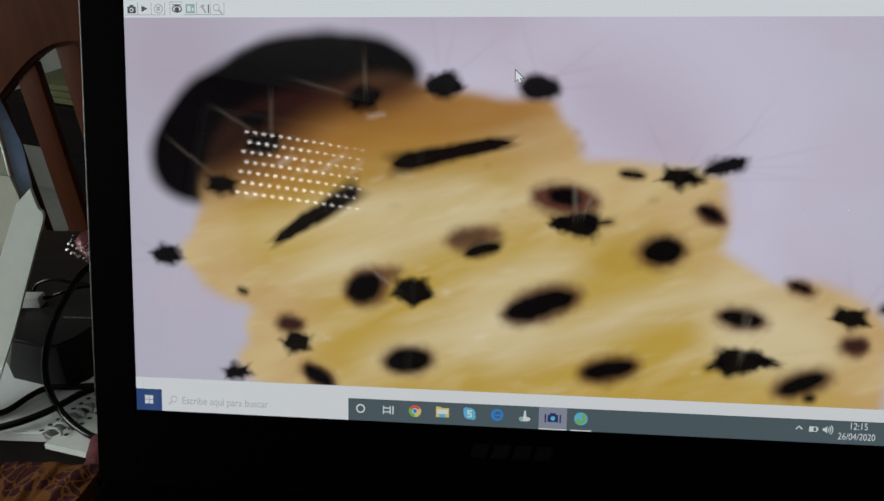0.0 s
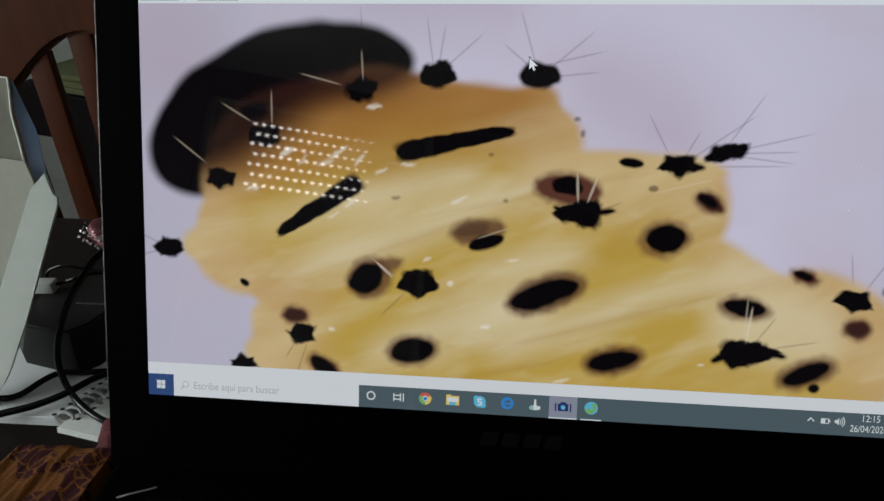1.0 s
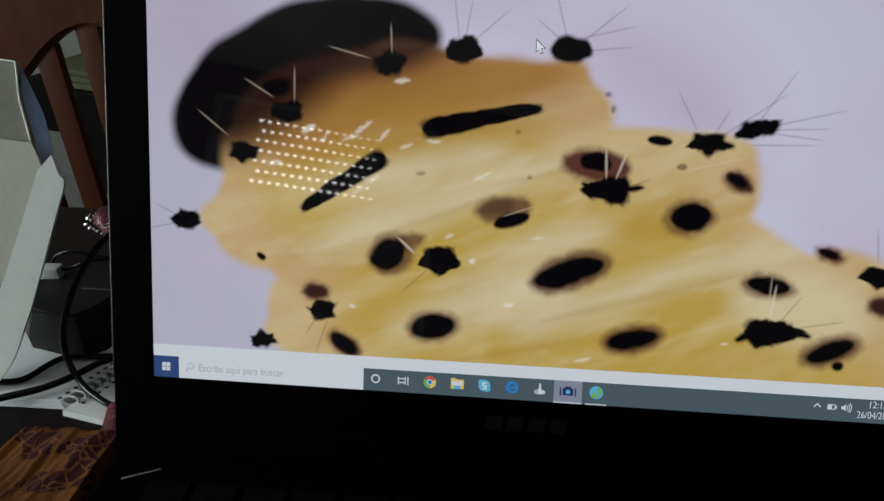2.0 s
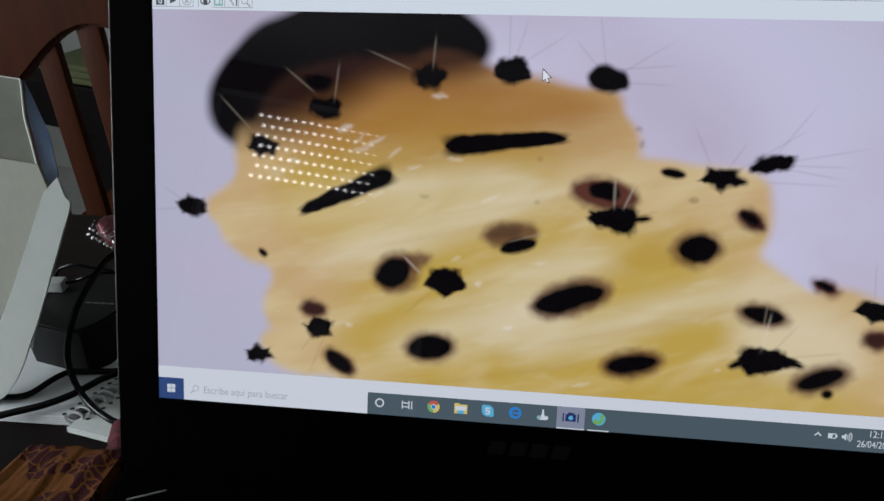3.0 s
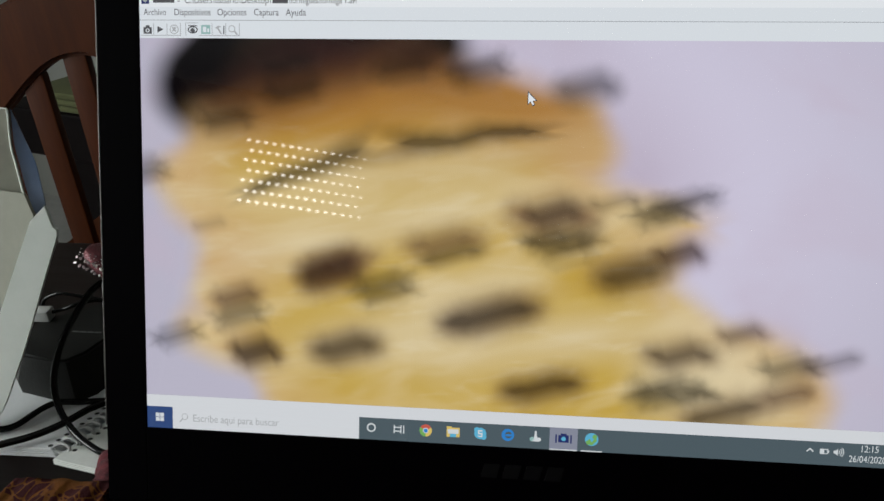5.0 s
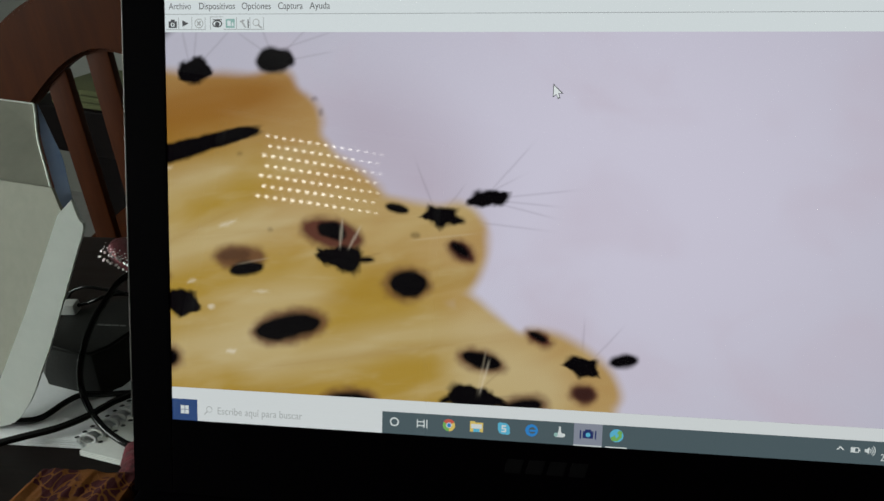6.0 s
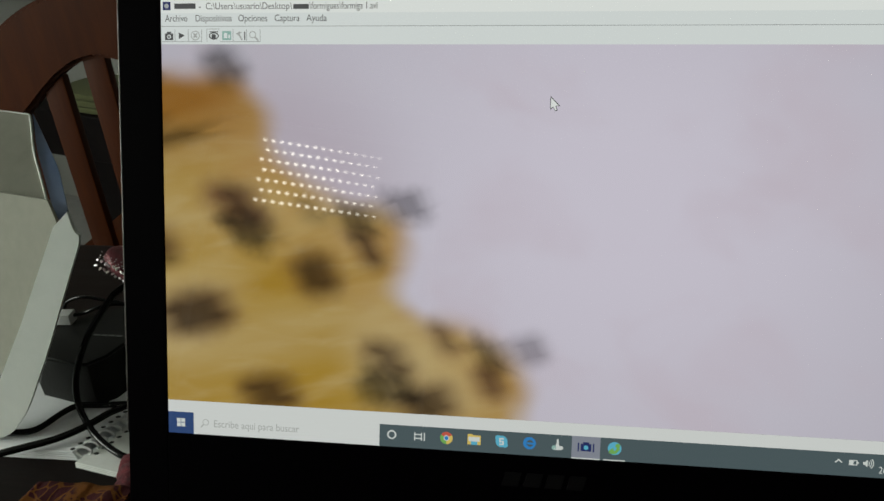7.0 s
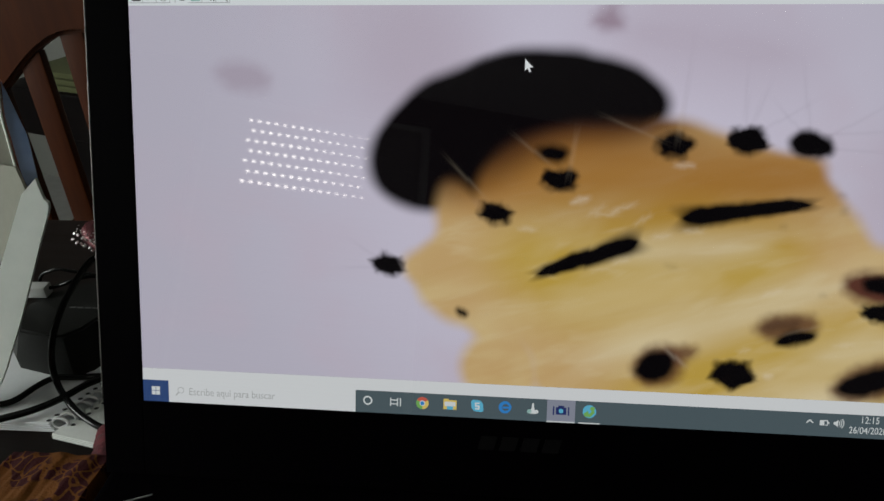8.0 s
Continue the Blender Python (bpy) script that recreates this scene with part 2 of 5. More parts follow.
    for name, s, label in (("backdrop_sky", (-1.2, 1.4, -3.5, -3.48, 0.5, 3.4), "bright overcast sky outside the shutter"),):
        sky_card = part(name, boxed(*s), OUTSIDE, None, label)
        sky_card.matrix_world = ROOM
        tagged(sky_card, category="sky", kind="structure")

    # dark bench with a folded blanket, in front of the wall
    bench = thing("low_bench", ROOM, "low dark wooden bench standing before the wall", "bench")
    part("seat_box", boxed(-1.72, -1.12, 1.07, 1.33, 0.322, 0.462, bevel=0.006), DARK_CABINET, bench)
    for x in (-1.50, -1.24):
        part("leg_panel", boxed(x, x + 0.10, 1.085, 1.32, 0, 0.322, bevel=0.004), DARK_CABINET, bench)
    bm = bmesh.new()
    for k in range(3):
        box(bm, -1.60 + 0.004 * k, -1.22, 1.08, 1.30 - 0.01 * k, 0.463 + 0.019 * k, 0.4815 + 0.019 * k, bevel=0.008)
    blanket = part("folded_blanket", bm, OLIVE, None, "folded olive green blanket on the low bench", 50)
    blanket.matrix_world = ROOM
    tagged(blanket, category="blanket")
    pic = thing("framed_panel", pose(-1.62, 1.84, 0.745, 0, 0, -18), "dark panel in a pale frame on the wall", "panel")
    part("frame", boxed(0, 0.36, -0.025, 0, 0, 0.3, bevel=0.004), FRAME_WHITE, pic)
    part("panel", boxed(0.02, 0.34, -0.03, -0.02, 0.02, 0.28), DARK_CABINET, pic)


room()


# ---- the chair behind the table ----
def chair():
    c = thing("wooden_chair", pose(-0.425, 0.68, 0), "orange varnished wooden chair with a slatted arched back", "chair")

    def under_arch(x):
        return 0.813 - 5.6 * x ** 2 + 70 * x ** 4

    xs = np.linspace(-0.2, 0.2, 41)
    under = [(x, under_arch(x)) for x in xs]
    over = [(x, 0.9017 - 2.44 * x * x) for x in xs[::-1]]
    part("crest_rail", slab(under + over, 0.026, Matrix.Translation((0, 0.013, 0)) @ pose(0, 0, 0, 90), 0.005), CHAIR_WOOD, c, smooth=40)
    for x in (-0.1595, -0.087, -0.0145, 0.058, 0.1305):
        part("slat", boxed(x - 0.018, x + 0.018, -0.006, 0.010, 0.42, under_arch(x) + 0.012, bevel=0.004), CHAIR_WOOD, c, smooth=40)
    for x in (-0.192, 0.192):
        part("back_post", boxed(x - 0.018, x + 0.018, -0.013, 0.017, 0, 0.76, bevel=0.006), CHAIR_WOOD, c, smooth=40)
        part("front_leg", boxed(x - 0.018, x + 0.018, 0.36, 0.395, 0, 0.43, bevel=0.006), CHAIR_WOOD, c, smooth=40)
        part("side_rail", boxed(x - 0.010, x + 0.010, 0.017, 0.36, 0.38, 0.43, bevel=0.003), CHAIR_WOOD, c)
    part("back_rail", boxed(-0.174, 0.174, -0.010, 0.012, 0.38, 0.44, bevel=0.004), CHAIR_WOOD, c)
    part("seat", boxed(-0.2, 0.2, 0.02, 0.41, 0.431, 0.452, bevel=0.008), CHAIR_WOOD, c, smooth=40)


chair()


# ---- the table ----
def table():
    t = thing("table", pose(0, 0, 0), "dark stained wooden table holding the laptop", "table")
    part("tabletop", boxed(-0.75, 0.85, -0.62, 0.262, TABLE - 0.032, TABLE, bevel=0.005), DARK_WOOD, t, smooth=40)
    for x in (-0.68, 0.78):
        for y in (-0.55, 0.19):
            part("leg", boxed(x - 0.03, x + 0.03, y - 0.03, y + 0.03, 0, TABLE - 0.032, bevel=0.006), DARK_WOOD, t)
    for y in (-0.55, 0.19):
        part("apron", boxed(-0.65, 0.75, y - 0.012, y + 0.012, TABLE - 0.12, TABLE - 0.033), DARK_WOOD, t)


table()


# ---- the laptop ----
LAPTOP = Matrix.Translation((0.172, -0.11, TABLE))
laptop = thing("laptop", LAPTOP, "open black laptop showing a microscope video", "laptop")
TO_LID = LAPTOP.inverted() @ LID


def laptop_shell():
    part("base", boxed(-0.1915, 0.1915, -0.128, 0.112, 0.002, 0.020, bevel=0.005, segments=3), LAPTOP_BLACK, laptop, smooth=40)
    keys = bmesh.new()
    for row in range(6):
        for k in range(15):
            x = -0.165 + 0.022 * k + 0.002 * (row % 3)
            box(keys, x, x + 0.0185, 0.078 - 0.0195 * row - 0.016, 0.078 - 0.0195 * row, 0.019, 0.0216)
    tagged(part("keyboard", keys, KEY_BLACK, laptop, "low flat black keys"), kind="stuff")
    part("touchpad", boxed(-0.06, 0.045, -0.118, -0.05, 0.0195, 0.0204, bevel=0.0003), KEY_BLACK, laptop)
    # a glint on the base, made as an added steel sliver
    part("glint_strip", slab([(-0.1795, 0.0775), (-0.1640, 0.0845), (-0.1640, 0.0853), (-0.1795, 0.0784)], 0.0008, Matrix.Translation((0, 0, 0.0198)), 0.0002), STEEL, laptop, "added bright strip in place of a glint")
    for x in (-0.12, 0.12):
        bm = bmesh.new()
        bmesh.ops.create_cone(bm, segments=20, radius1=0.0065, radius2=0.0065, depth=0.05, cap_ends=True, matrix=pose(x, 0.106, 0.0190, 0, 90, 0))
        part("hinge", bm, LAPTOP_BLACK, laptop, smooth=40)
    lid = part("lid", boxed(-0.0193, 0.3633, 0.0012, 0.0085, -0.036, 0.208, bevel=0.0022, segments=3), LAPTOP_EDGE, laptop, "dark grey lid shell", 40)
    lid.matrix_local = TO_LID
    for name, s in (("bezel", (-0.0190, 0.0, -0.0012, 0.0016, -0.0355, 0.2075)), ("bezel", (0.344, 0.3630, -0.0012, 0.0016, -0.0355, 0.2075)),
                    ("bezel", (0.0, 0.344, -0.0012, 0.0016, 0.1934, 0.2075)), ("bezel", (0.0, 0.344, -0.0012, 0.0016, -0.0355, 0.0))):
        part(name, boxed(*s, bevel=0.0004), LAPTOP_BLACK, lid)
    part("rim", boxed(-0.0198, -0.0191, -0.0008, 0.0030, 0.0, 0.2070, bevel=0.0003), RIM_GREY, lid, "thin brushed metal rim")
    # maker's mark under the screen, as plain bars
    for k in range(4):
        x = 0.1535 + 0.0093 * k
        part("maker_mark", slab([(x, -0.0138), (x + 0.0070, -0.0138), (x + 0.0086, -0.0076), (x + 0.0016, -0.0076)], 0.0002, pose(0, -0.00125, 0, 90, 0, 0)), LOGO_GREY, lid, "faint grey printed mark")
    screen = part("screen", boxed(0, 0.344, 0, 0.0012, 0, 0.1934), lit("display_black", (0, 0, 0)), laptop, "glossy display with a video window")
    screen.matrix_local = TO_LID
    return screen


screen = laptop_shell()


def at(u, v, level):
    """A point of the display: units from its upper left corner, and a layer."""
    return Vector((u * UNIT, -0.00006 * level, (768 - v) * UNIT))


def shapes(name, pieces, label=""):
    """One flat mesh on the display from outlines, each in its own colour: (points, material, layer)."""
    me = bpy.data.meshes.new(name)
    verts, faces, slots, materials = [], [], [], []
    for points, material, level in pieces:
        faces.append(list(range(len(verts), len(verts) + len(points))))
        verts += [at(u, v, level) for u, v in points]
        if material not in materials:
            materials.append(material)
        slots.append(materials.index(material))
    me.from_pydata(verts, [], faces)
    for m in materials:
        me.materials.append(m)
    for p, s in zip(me.polygons, slots):
        p.material_index = s
        if p.normal.y > 0:
            p.flip()
    ob = new(name, me)
    ob.parent = screen
    return tagged(ob, label)


def rect(u0, v0, u1, v1):
    return [(u0, v1), (u1, v1), (u1, v0), (u0, v0)]


def disc(u, v, r, a0=0, a1=360, n=20, squash=1.0):
    pts = [(u + r * math.cos(radians(a)), v - squash * r * math.sin(radians(a))) for a in np.linspace(a0, a1, n, endpoint=a1 - a0 < 360)]
    return pts if a1 - a0 >= 360 else [(u, v), *pts]


def words(text, u, v, size, width, material, level=4, name="text"):
    """A line of type that starts at u and stands on v, as wide as given."""
    curve = bpy.data.curves.new(name, "FONT")
    curve.body, curve.size = text, size * UNIT * 1.38
    temp = bpy.data.objects.new(name, curve)
    me = bpy.data.meshes.new_from_object(temp)
    bpy.data.objects.remove(temp)
    xs = [q.co.x for q in me.vertices]
    k = width * UNIT / (max(xs) - min(xs))
    start = at(u, v, level)
    lo = min(xs)
    for q in me.vertices:
        q.co = Vector((start.x + (q.co.x - lo) * k, start.y, start.z + q.co.y))
    me.materials.clear()
    me.materials.append(material)
    ob = new(name, me)
    ob.parent = screen
    return ob


def desktop():
    white = lit("display_white", (0.72, 0.76, 0.78))
    pale = lit("display_pale_grey", (0.65, 0.70, 0.73))
    paper = lit("display_search_white", (0.61, 0.64, 0.66))
    line = lit("display_line_grey", (0.30, 0.32, 0.34))
    ink = lit("display_ink", (0.075, 0.078, 0.085))
    soft_ink = lit("display_soft_ink", (0.36, 0.38, 0.39))
    bar = lit("display_taskbar", (0.070, 0.100, 0.115))
    start = lit("display_start_blue", (0.028, 0.062, 0.18))
    snow = lit("display_icon_white", (0.58, 0.62, 0.63))
    active = lit("display_active_tile", (0.22, 0.24, 0.30))
    green, red, amber, azure, blue, teal, navy = (lit("display_" + n, c) for n, c in (
        ("green", (0.16, 0.38, 0.10)), ("red", (0.50, 0.10, 0.07)), ("amber", (0.62, 0.47, 0.13)), ("azure", (0.10, 0.40, 0.58)),
        ("blue", (0.03, 0.20, 0.52)), ("teal", (0.25, 0.42, 0.40)), ("navy", (0.02, 0.03, 0.12))))

    shapes("title_bar", [(rect(0, 0, 1366, 23), white, 1)])
    shapes("menu_bar", [(rect(0, 23, 1366, 75), pale, 1), (rect(0, 44.5, 1366, 45.5), line, 2)])
    shapes("window_icon", [(rect(4, 4, 18, 18), navy, 2), (disc(11, 11, 4), soft_ink, 3)])
    shapes("name_bar", [(rect(25, 7, 63, 16), ink, 3)])
    shapes("name_bar", [(rect(235, 9, 262, 17), ink, 3)])
    words("-  C:\\Users\\usuario\\Desktop\\", 69, 17, 11.5, 164, ink)
    words("\\formigues\\formiga 1.avi", 263, 17, 11.5, 116, ink)
    for text, u, w in (("Archivo", 8, 40), ("Dispositivos", 63, 64), ("Opciones", 139, 51), ("Captura", 203, 43), ("Ayuda", 258, 35)):
        words(text, u, 37, 11.5, w, ink)

    # toolbar buttons, each a raised tile with its sign
    def button(u, signs, sunk=False):
        edge = [(rect(u + 22.6, 50, u + 23.6, 71), line, 2), (rect(u, 70, u + 23.6, 71), line, 2)]
        if sunk:
            edge = [(rect(u, 50, u + 1, 71), line, 2), (rect(u, 49, u + 23, 50), line, 2)]
        shapes("toolbar_button", edge + signs)

    button(2, [(rect(7, 57, 22, 68), ink, 3), (rect(11, 54, 18, 58), ink, 3), (disc(14.5, 62.5, 3.6), pale, 4), (disc(14.5, 62.5, 2), ink, 5)])
    button(26, [([(32, 55), (43, 60.5), (32, 66)], ink, 3)])
    button(50, [(disc(62, 60.5, 8), soft_ink, 3), (disc(62, 60.5, 6.5), pale, 4), ([(58, 58), (60, 56), (66, 63), (64, 65)], soft_ink, 5), ([(64, 56), (66, 58), (60, 65), (58, 63)], soft_ink, 5)])
    button(82, [(disc(95, 61, 9, 0, 360, 24, 0.7), ink, 3), (disc(95, 61, 7, 0, 360, 24, 0.6), pale, 4), (disc(95, 62, 4), ink, 5), (rect(87, 53.5, 103, 55), ink, 3)], True)
    button(106, [(rect(110, 53, 126, 68), teal, 3), (rect(113, 56, 119, 65), pale, 4), (rect(121, 59, 124, 65), pale, 4)])
    button(130, [([(134, 58), (140, 54), (145, 55), (141, 58), (147, 68), (144, 68), (138, 59)], soft_ink, 3), (rect(149, 54, 151, 68), ink, 3)])
    button(154, [(disc(164, 59, 6), soft_ink, 3), (disc(164, 59, 4.6), pale, 4), ([(167, 64), (169, 62), (175, 68), (173, 70)], soft_ink, 3)])

    shapes("status_bar", [(rect(0, 706, 1366, 728), paper, 2)])
    shapes("taskbar", [(rect(392, 728, 1366, 768), bar, 1)])
    shapes("start_button", [(rect(0, 728, 48, 768), start, 1)] + [(rect(u, v, u + 7.3, v + 7.3), snow, 2) for u in (16, 24.2) for v in (740, 748.2)])
    shapes("search_field", [(rect(48, 728, 392, 768), paper, 1), (disc(71, 745, 6), soft_ink, 2), (disc(71, 745, 4.8), paper, 3), ([(66, 748.5), (67.5, 750), (62, 756), (60.5, 754.5)], soft_ink, 2)])
    words("Escribe aqu\u00ed para buscar", 87, 753, 14, 159, soft_ink)
    y = 746
    shapes("ring_icon", [(disc(414, y, 8.2), snow, 2), (disc(414, y, 5.6), bar, 3)])
    shapes("task_view_icon", [(rect(454, 739, 456, 754), snow, 2), (rect(466, 739, 468, 754), snow, 2), (rect(454, 742, 468, 744), snow, 2), (rect(454, 749, 468, 751), snow, 2), (rect(471, 739, 473, 754), snow, 2)])
    shapes("browser_icon", [(disc(511, y, 11, 30, 150), red, 2), (disc(511, y, 11, 150, 270), green, 2), (disc(511, y, 11, -90, 30), amber, 2), (disc(511, y, 5), snow, 3), (disc(511, y, 3.6), blue, 4)])
    shapes("folder_icon", [(rect(548, 738, 571, 755), amber, 2), (rect(548, 736, 557, 739), amber, 2), (rect(550, 741, 569, 749), snow, 3), (rect(554, 749, 565, 755), azure, 4)])
    shapes("call_icon", [(disc(607, y, 10.5), azure, 2), (disc(601, 740, 5), azure, 2), (disc(613, 752, 5), azure, 2), (rect(603, 740, 611, 742.4), snow, 3), (rect(603, 745, 611, 747.4), snow, 3), (rect(603, 750, 611, 752.4), snow, 3), (rect(603, 740, 605.4, 746), snow, 3), (rect(608.6, 746, 611, 752), snow, 3)])
    shapes("web_icon", [(disc(655, y, 11), blue, 2), (disc(656, y, 6), bar, 3), (rect(651, 744.5, 666, 748), blue, 4)])
    shapes("flask_icon", [([(697, 755), (709, 755), (705, 744), (704.5, 736), (701.5, 736), (701, 744)], snow, 2), (disc(697, 751, 4), teal, 2), (disc(709, 751, 3.5), snow, 3)])
    shapes("camera_icon", [(rect(727, 728, 775, 768), active, 2), (rect(727, 766, 775, 768), snow, 3), (rect(742, 741, 760, 754), navy, 3), (disc(751, 747.5, 4), azure, 4), (rect(737, 740, 739.5, 755), navy, 3), (rect(762.5, 740, 765, 755), navy, 3), (rect(746, 738, 756, 741), navy, 3)])
    shapes("globe_icon", [(disc(799, y, 11.5), azure, 2), ([(789, 750), (796, 745), (799, 751), (806, 740), (808, 748), (800, 756), (791, 755)], green, 3), (disc(804, 741, 4), green, 3), (rect(781, 766, 817, 768), snow, 2)])
    shapes("tray_arrow", [([(1154, 745), (1160, 739), (1166, 745), (1164.5, 746.5), (1160, 742), (1155.5, 746.5)], snow, 2)])
    shapes("battery_icon", [(rect(1176, 740, 1189, 749), snow, 2), (rect(1183, 741.5, 1187.5, 747.5), bar, 3), (rect(1189, 742.5, 1191, 746.5), snow, 2)])
    shapes("volume_icon", [([(1198, 742), (1201, 742), (1205, 738), (1205, 751), (1201, 747), (1198, 747)], snow, 2)] + [
        ([(u + r * math.cos(a), 744.5 - r * math.sin(a)) for a in np.linspace(-0.8, 0.8, 7)] + [(u + (r + 1.4) * math.cos(a), 744.5 - (r + 1.4) * math.sin(a)) for a in np.linspace(0.8, -0.8, 7)], snow, 2)
        for u, r in ((1203, 4), (1203, 7.2), (1203, 10.4))])
    words("12:15", 1242, 742, 12, 27, snow)
    words("26/04/2020", 1223, 760, 12, 59, snow)
    for u, v in ((1330, 741),):
        shapes("notice_icon", [(rect(u, v, u + 14, v + 11), snow, 2), ([(u + 3, v + 11), (u + 7, v + 11), (u + 3, v + 15)], snow, 2)])
    # the pointer
    shape = ((0, 0), (0, 16.2), (3.8, 12.8), (6.2, 18.5), (8.8, 17.4), (6.4, 11.8), (11.4, 11.6))
    shapes("pointer", [([(669.2 + 1.22 * (x - 0.9) + 0.4, 159 + 1.22 * (y - 1.4)) for x, y in ((0, 0), (0, 18.6), (4.3, 15), (6.6, 20.4), (10.2, 19), (7.9, 13.4), (13.6, 13.2))], ink, 7),
                       ([(669.6 + 1.1 * x, 160 + 1.1 * y) for x, y in shape], white, 8)])


desktop()


# ---- the picture in the video window ----
# Each mark of the larva rides on its own anchor, which slides over the display; how far an anchor
# stands off the glass is how far that mark is out of the microscope's focus. The sweep anchor's place tells
# how far the picture is dragged as the slide moves, and its stand-off how far the film darkens the larva.
HOME = dict(dash1=(321, 410), dash2=(553, 299), a=(142, 368), b=(224, 294), d=(390, 214), e=(521, 191), f=(686, 187), g=(46, 494), y1=(906, 449), y2=(709, 551), y3=(493, 541), y4=(485, 660), y5=(1048, 632), y6=(831, 661), y9=(765, 412), y8a=(918, 328), y8b=(993, 305), y7=(1213, 551), y10=(593, 462), y11=(409, 534), y12=(291, 638), y13=(1040, 562), y14=(1144, 665), y15=(968, 387), cap=(233, 227), thorax=(400, 350), abdomen=(800, 500), sweep=(0, 768))
anchors = {}
for key in HOME:
    anchor = new("larva_" + ("head" if key == "cap" else "body" if key in ("thorax", "abdomen") else "sweep" if key == "sweep" else "mark"))
    anchor.empty_display_size, anchor.parent = 0.004, screen
    anchor.location = at(*HOME[key], 0)
    anchors[key] = anchor


def larva_picture():
    m, tree, bsdf = nodes_of("larva_video")
    link = tree.links.new
    setin(bsdf, Base_Color=(0.003, 0.003, 0.003, 1), Roughness=0.025, Emission_Strength=0.86)
    bsdf.inputs["Specular IOR Level"].default_value = 0.35

    def op(kind, operation, *inputs):
        node = tree.nodes.new(kind)
        node.operation = operation
        for k, value in enumerate(inputs):
            if isinstance(value, bpy.types.NodeSocket):
                link(value, node.inputs[k])
            elif value is not None:
                node.inputs[k].default_value = value
        return node.outputs["Value" if "Value" in node.outputs and operation in ("LENGTH", "DISTANCE", "DOT_PRODUCT") or kind == "ShaderNodeMath" else "Vector"]

    def vec(operation, *inputs):
        return op("ShaderNodeVectorMath", operation, *inputs)

    def num(operation, *inputs):
        return op("ShaderNodeMath", operation, *inputs)

    spaces = {}
    state = {"colour": None, "after": None}

    def space(key):
        """The display as an anchor sees it, in metres."""
        if key not in spaces:
            coord = tree.nodes.new("ShaderNodeTexCoord")
            coord.object = anchors[key]
            spaces[key] = coord.outputs["Object"]
        return spaces[key]

    def oval_group(offset, seed, inverse, rough, grain, turn, small, soft, follow, square, star, taper, fade):
        """One soft oval as a small node group of its own."""
        g = bpy.data.node_groups.new("soft_oval", "ShaderNodeTree")
        g.interface.new_socket(name="Here", in_out="INPUT", socket_type="NodeSocketVector")
        g.interface.new_socket(name="Sweep", in_out="INPUT", socket_type="NodeSocketVector")
        g.interface.new_socket(name="Cover", in_out="OUTPUT", socket_type="NodeSocketFloat")
        given = g.nodes.new("NodeGroupInput")

        def op(kind, operation, *inputs):
            node = g.nodes.new(kind)
            node.operation = operation
            for k, value in enumerate(inputs):
                if isinstance(value, bpy.types.NodeSocket):
                    g.links.new(value, node.inputs["Scale" if operation == "SCALE" and k else k])
                else:
                    node.inputs[k].default_value = value
            return node.outputs["Value" if operation in ("LENGTH", "DOT_PRODUCT") or kind == "ShaderNodeMath" else "Vector"]

        def vec(operation, *inputs):
            return op("ShaderNodeVectorMath", operation, *inputs)

        def num(operation, *inputs):
            return op("ShaderNodeMath", operation, *inputs)

        p = vec("MULTIPLY_ADD", given.outputs[0], (1 / UNIT, 1 / UNIT, -1 / UNIT), offset)
        blur = num("ABSOLUTE", vec("DOT_PRODUCT", p, (0, 1, 0)))
        drag = given.outputs[1]
        length = vec("LENGTH", drag)
        if fade:  # drawn out along the sweep
            along = num("DIVIDE", vec("DOT_PRODUCT", p, drag), num("ADD", vec("DOT_PRODUCT", drag, drag), 0.01))
            p = vec("SUBTRACT", p, vec("SCALE", drag, num("MAXIMUM", num("MINIMUM", along, 0.55), -0.55)))
        if rough:
            grain_at = vec("ADD", p, seed)
            n = g.nodes.new("ShaderNodeTexNoise")
            setin(n, Detail=1.0, Scale=grain)
            g.links.new(grain_at, n.inputs["Vector"])
            p = vec("ADD", p, vec("MULTIPLY", vec("SUBTRACT", n.outputs["Color"], (0.5, 0.5, 0.5)), (rough, 0, rough)))
        r = g.nodes.new("ShaderNodeVectorRotate")
        r.rotation_type = "Y_AXIS"
        r.inputs["Angle"].default_value = turn
        g.links.new(p, r.inputs["Vector"])
        p = vec("MULTIPLY", r.outputs[0], inverse)
        if taper:  # narrower towards one end
            p = vec("MULTIPLY", p, vec("MULTIPLY_ADD", vec("SCALE", (0, 0, taper), vec("DOT_PRODUCT", p, (1, 0, 0))), (1, 1, 1), (1, 1, 1)))
        d = num("SQRT", vec("LENGTH", vec("MULTIPLY", p, p))) if square else vec("LENGTH", p)
        if star:  # points with hollow sides between them
            points, depth = star
            angle = num("ARCTAN2", vec("DOT_PRODUCT", p, (0, 0, 1)), vec("DOT_PRODUCT", p, (1, 0, 0)))
            wave = num("ABSOLUTE", num("SINE", num("MULTIPLY_ADD", angle, points / 2, seed[0])))
            d = num("DIVIDE", d, num("MULTIPLY_ADD", wave, -depth, 1 + depth / 2))
        slope = num("DIVIDE", vec("LENGTH", p), vec("LENGTH", vec("MULTIPLY", p, inverse)))
        d = num("MAXIMUM", num("MULTIPLY", num("SUBTRACT", d, 1.0), slope), -small)
        dragged = num("MINIMUM", num("MULTIPLY", length, 0.38), 0.6 * small) if fade else num("MULTIPLY", length, 0.45)
        edge = num("ADD", dragged, num("MULTIPLY_ADD", blur, follow, soft))
        inner = num("MULTIPLY", edge, -1.0)
        ramp = g.nodes.new("ShaderNodeMapRange")
        ramp.interpolation_type = "SMOOTHSTEP"
